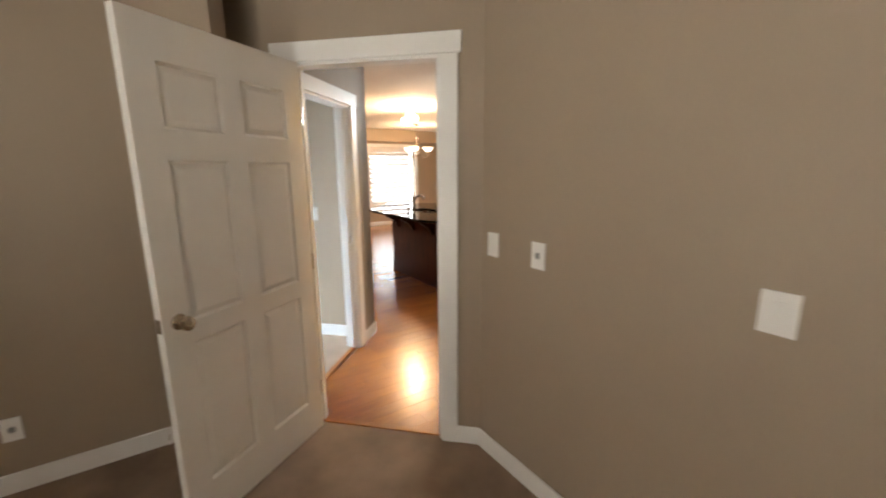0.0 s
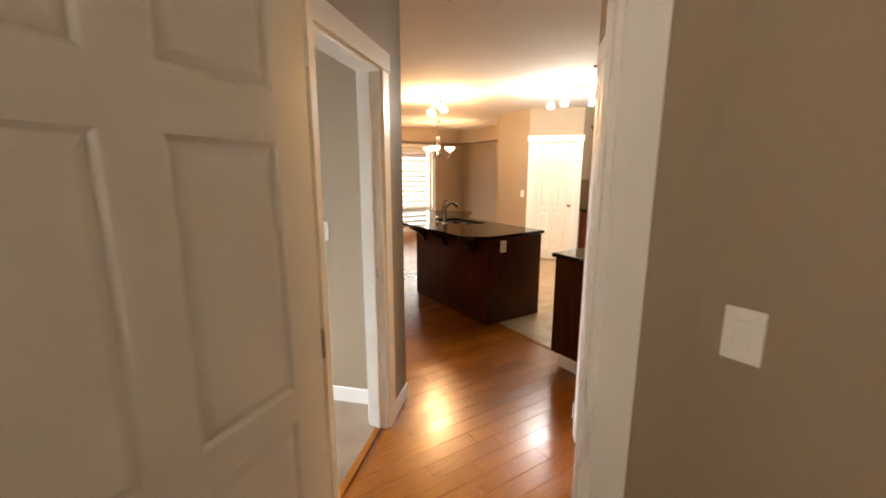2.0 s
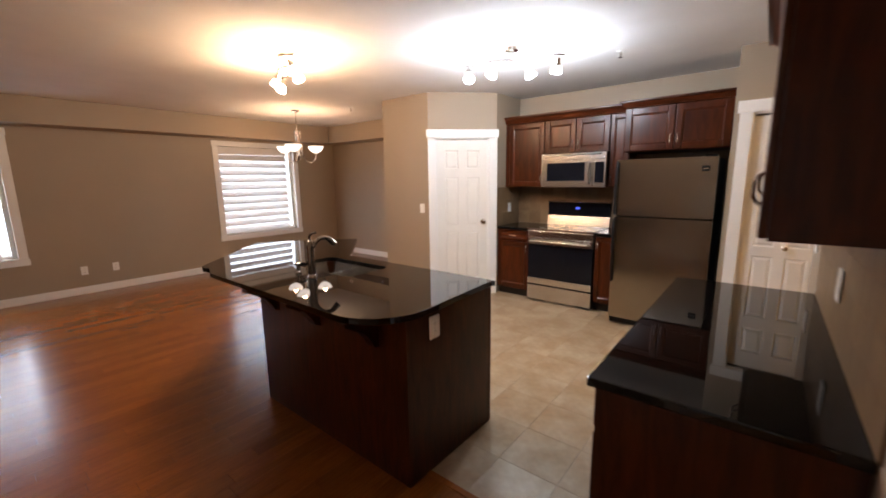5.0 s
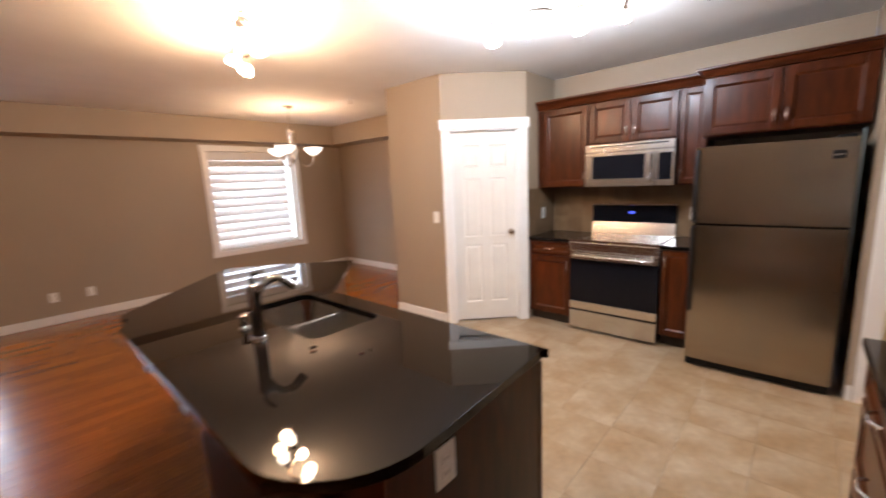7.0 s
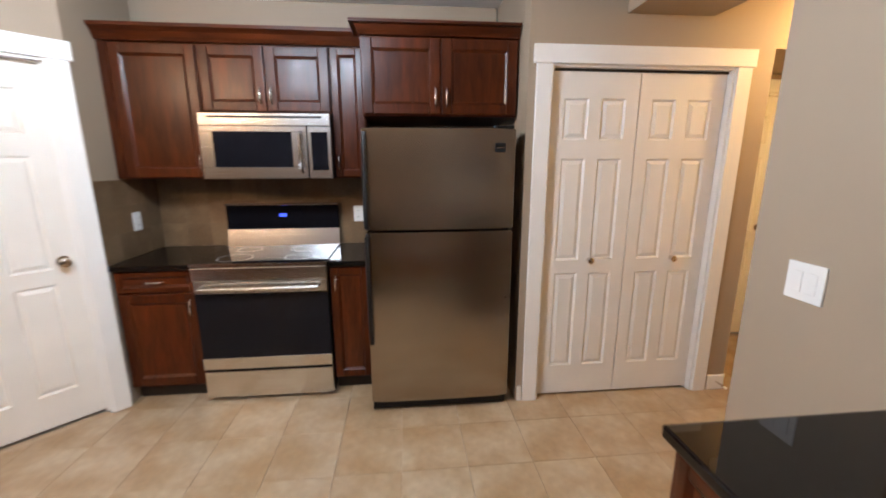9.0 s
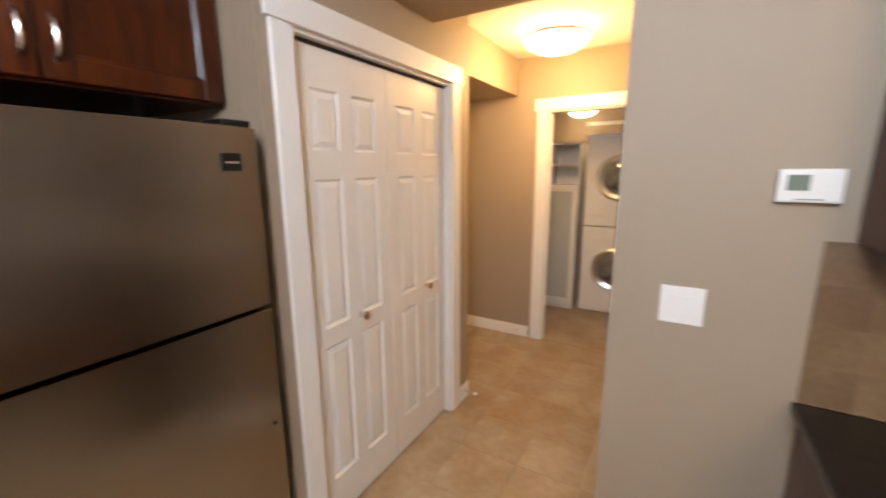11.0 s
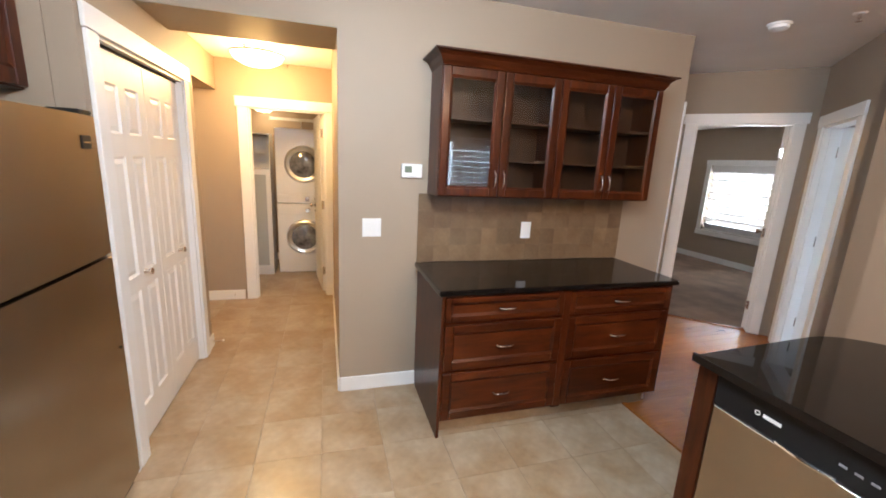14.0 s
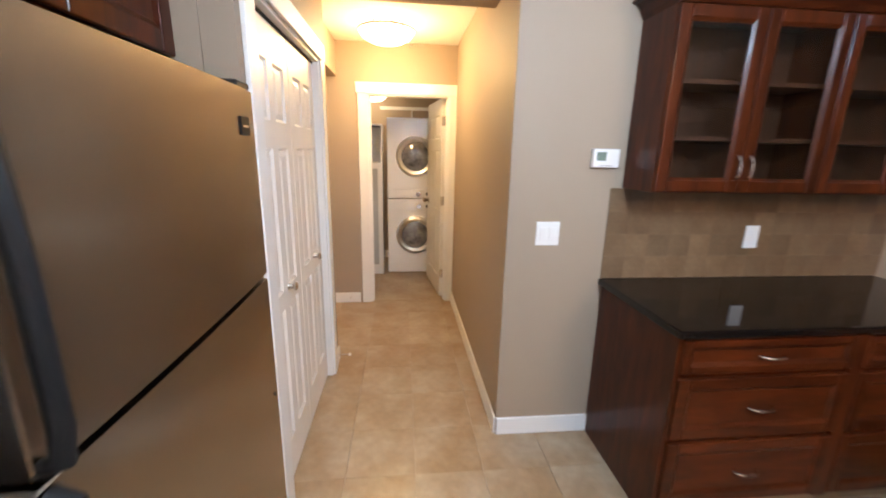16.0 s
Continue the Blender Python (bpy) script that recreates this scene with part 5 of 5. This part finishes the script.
part("seat_lid", prism(bmesh.new(), [egg(1.0, 2 * math.pi * k / 32) for k in range(32)], 0.386, 0.425, 0.012, 3), M_ENAMEL, to, smooth=True)
part("pedestal", boxes((0.35, 0.85, -0.10, 0.10, 0.0, 0.36), bevel=0.02, seg=2), M_ENAMEL, to)
part("tank", boxes((0.72, 0.93, -0.21, 0.21, 0.38, 0.74), bevel=0.02, seg=2), M_ENAMEL, to, smooth=True)
part("tank_lid", boxes((0.71, 0.94, -0.22, 0.22, 0.742, 0.775), bevel=0.01, seg=2), M_ENAMEL, to, smooth=True)
part("flush_lever", boxes((0.705, 0.72, -0.17, -0.10, 0.68, 0.695), bevel=0.003), M_CHROME, to)

# ---- backsplash tiles, boards and floor tiles ----


def pieces(name, parent, mesh, places):
    for k, m in enumerate(places):
        ob = new(name, mesh)
        ob.parent = parent
        ob.matrix_local = m


def mesh_of(bm, mat, name):
    me = bpy.data.meshes.new(name)
    bmesh.ops.recalc_face_normals(bm, faces=bm.faces)
    bm.to_mesh(me)
    bm.free()
    me.materials.append(mat)
    return me


def splash(name, o, a, length, z0, z1, tile=0.10):
    w = thing(name, pose(o[0], o[1], 0, 0, 0, a), "brown tumbled stone tile backsplash", "backsplash", kind="structure")
    part("grout_bed", boxes((0.002, length, -0.0075, -0.001, z0, z1)), M_SPLASH_BED, w)
    nz, nx = max(1, round((z1 - z0) / tile)), max(1, round(length / tile))
    tz, tx = (z1 - z0) / nz, length / nx
    me = mesh_of(boxes((0.0004, tx - 0.0004, -0.0085, -0.005, 0.0004, tz - 0.0004), bevel=0.0004), M_SPLASH, "splash_tile")
    pieces("tile", w, me, [Matrix.Translation((i * tx, 0, z0 + j * tz)) for i in range(nx) for j in range(nz)])


splash("backsplash_drawers", (XT, 4.12), -90, 1.60, 0.907, 1.366, 0.115)
splash("backsplash_kitchen", (-4.50, KY), 0, 1.51, 0.907, 1.40, 0.16)
splash("backsplash_return", (-4.51, 5.81), 90, 0.585, 0.907, 1.40, 0.16)


def inside(x, y, poly):
    ins = False
    for (x0, y0), (x1, y1) in zip(poly, poly[1:] + poly[:1]):
        if (y0 > y) != (y1 > y) and x < (x1 - x0) * (y - y0) / (y1 - y0) + x0:
            ins = not ins
    return ins


def clip(poly, axis, value, keep_more):
    """The part of a polygon on one side of an axis-parallel line."""
    out = []
    for p, q in zip(poly, poly[1:] + poly[:1]):
        a, b = (p[axis] - value) * (1 if keep_more else -1), (q[axis] - value) * (1 if keep_more else -1)
        if a >= 0:
            out.append(p)
        if a * b < 0:
            t = a / (a - b)
            out.append((p[0] + t * (q[0] - p[0]), p[1] + t * (q[1] - p[1])))
    return out


def clip_rect(poly, x0, x1, y0, y1):
    for axis, value, more in ((0, x0, True), (0, x1, False), (1, y0, True), (1, y1, False)):
        if len(poly) < 3:
            return []
        poly = clip(poly, axis, value, more)
    return poly if len(poly) > 2 else []


def laid(name, piece, label, mat, regions, cells, gap, top, near, limit=300):
    """A floor of pieces: each cell clipped to the region, those near the walk as objects, the rest in one mesh."""
    fl = thing(name, pose(0, 0, 0), label, "floor", kind="structure")
    shared, rest, count = {}, bmesh.new(), 0
    for x0, x1, y0, y1 in cells:
        for region in regions:
            poly = clip_rect(region, x0 + gap, x1 - gap, y0 + gap, y1 - gap)
            if not poly:
                continue
            area = abs(sum(p[0] * q[1] - q[0] * p[1] for p, q in zip(poly, poly[1:] + poly[:1]))) / 2
            if area < 0.0004:
                continue
            if count < limit and inside((x0 + x1) / 2, (y0 + y1) / 2, near):
                count += 1
                cx, cy = (x0 + x1) / 2, (y0 + y1) / 2
                key = tuple((round(x - cx, 4), round(y - cy, 4)) for x, y in poly)
                if key not in shared:
                    shared[key] = mesh_of(prism(bmesh.new(), list(key), -0.011, top, 0.0007, 1), mat, piece)
                ob = new(piece, shared[key])
                ob.parent, ob.location = fl, (cx, cy, 0)
            else:
                lo_, hi_ = [rest.verts.new((x, y, -0.011)) for x, y in poly], [rest.verts.new((x, y, top)) for x, y in poly]
                rest.faces.new(hi_)
                n = len(poly)
                for k in range(n):
                    rest.faces.new((lo_[k], lo_[(k + 1) % n], hi_[(k + 1) % n], hi_[k]))
    ob = part("far_" + piece + "s", rest, mat, fl)
    tagged(ob, kind="stuff")
    return fl


SY = 2.72
# hardwood: the corridor and the living side; boards run along y
wood = [
    [(XT, SY), (-9.10, SY), (-9.10, -3.0), (-3.7, -3.0), diag(ROOM_S, POST_D), diag(ROOM_S - 0.08, BED_D + 0.09), diag(-0.9, BED_D + 0.06), diag(0.5, BED_D + 0.06), diag(BATH_S, 2.0), diag(BATH_S + 0.05, 2.4), diag(BATH_S + 0.05, 3.2), (XT, 2.09)],
    [(-9.10, SY + 0.0005), (-4.4, SY + 0.0005), (-5.78, 4.1), (-5.78, 5.19), (-5.93, 5.19), (-5.93, YN), (-9.10, YN)],
]
rnd = random.Random(4)
cells = []
PW = 0.104
nx = int((9.10 - 0.4) / PW)
for i in range(nx + 1):
    x0 = -9.178 + i * PW
    y = -3.0 - rnd.random()
    while y < 6.7:
        ln = rnd.choice((0.45, 0.6, 0.8, 1.0, 1.2))
        cells.append((x0, x0 + PW, y, y + ln))
        y += ln
laid("floor_hardwood", "plank", "glossy orange-brown hardwood floor of narrow boards", M_PLANK, wood, cells, 0.0006, 0.0, [(-4.3, 0.9), (-1.0, 0.4), (-1.0, 2.8), (-4.3, 2.8)])

tiles = [
    [(XT, SY + 0.035), (XT, YH), (XL, YH), (XL, 6.36), (-2.07, 6.36), (-4.51, 6.40), (-4.51, 5.80), (-5.12, 5.19), (-5.755, 5.19), (-5.755, 4.1), (-4.4, SY + 0.035)],
    [(XL + 0.0005, 4.6), (2.3, 4.6), (2.3, 6.1), (XL + 0.0005, 6.1)],
    [(-1.44, 2.1), (-0.62, 1.28), (0.46, 1.28), (0.46, 4.33), (-1.44, 4.33)],
]
cells = []
TS = 0.335
for i in range(26):
    for j in range(18):
        x0, y0 = -5.815 + i * TS, 1.055 + j * TS
        cells.append((x0, x0 + TS, y0, y0 + TS))
laid("floor_tiles", "floor_tile", "beige mottled stone-look floor tiles", M_TILE, tiles, cells, 0.0008, 0.0, [(-5.8, 2.6), (0.6, 2.6), (0.6, 6.4), (-5.8, 6.4)])

# thresholds
t = link_mesh("threshold_strip", boxes((-3.03, XT, 0, 0.034, -0.011, 0.008), bevel=0.004, seg=2), M_PLANK)
t.matrix_world = pose(0, SY, 0)
tagged(t, "dark wooden strip between boards and tiles", "threshold", kind="structure")
t = link_mesh("threshold_strip", boxes((-0.0125, 0.0125, 4.0, 5.18, -0.011, 0.006), bevel=0.003), M_PLANK)
t.matrix_world = pose(-5.7675, 0, 0)
tagged(t, "wooden strip between boards and tiles", "threshold", kind="structure")
for o, a, n in ((diag(-0.75, BED_D + 0.055), 45, 1.09 * Q), (diag(ROOM_S - 0.08, 2.11), 135, 1.03 * Q)):
    t = link_mesh("threshold_strip", boxes((0, n, -0.02, 0.02, -0.011, 0.010), bevel=0.005, seg=2), M_PLANK)
    t.matrix_world = pose(o[0], o[1], 0, 0, 0, a)
    tagged(t, "wooden threshold strip at the carpet edge", "threshold", kind="structure")
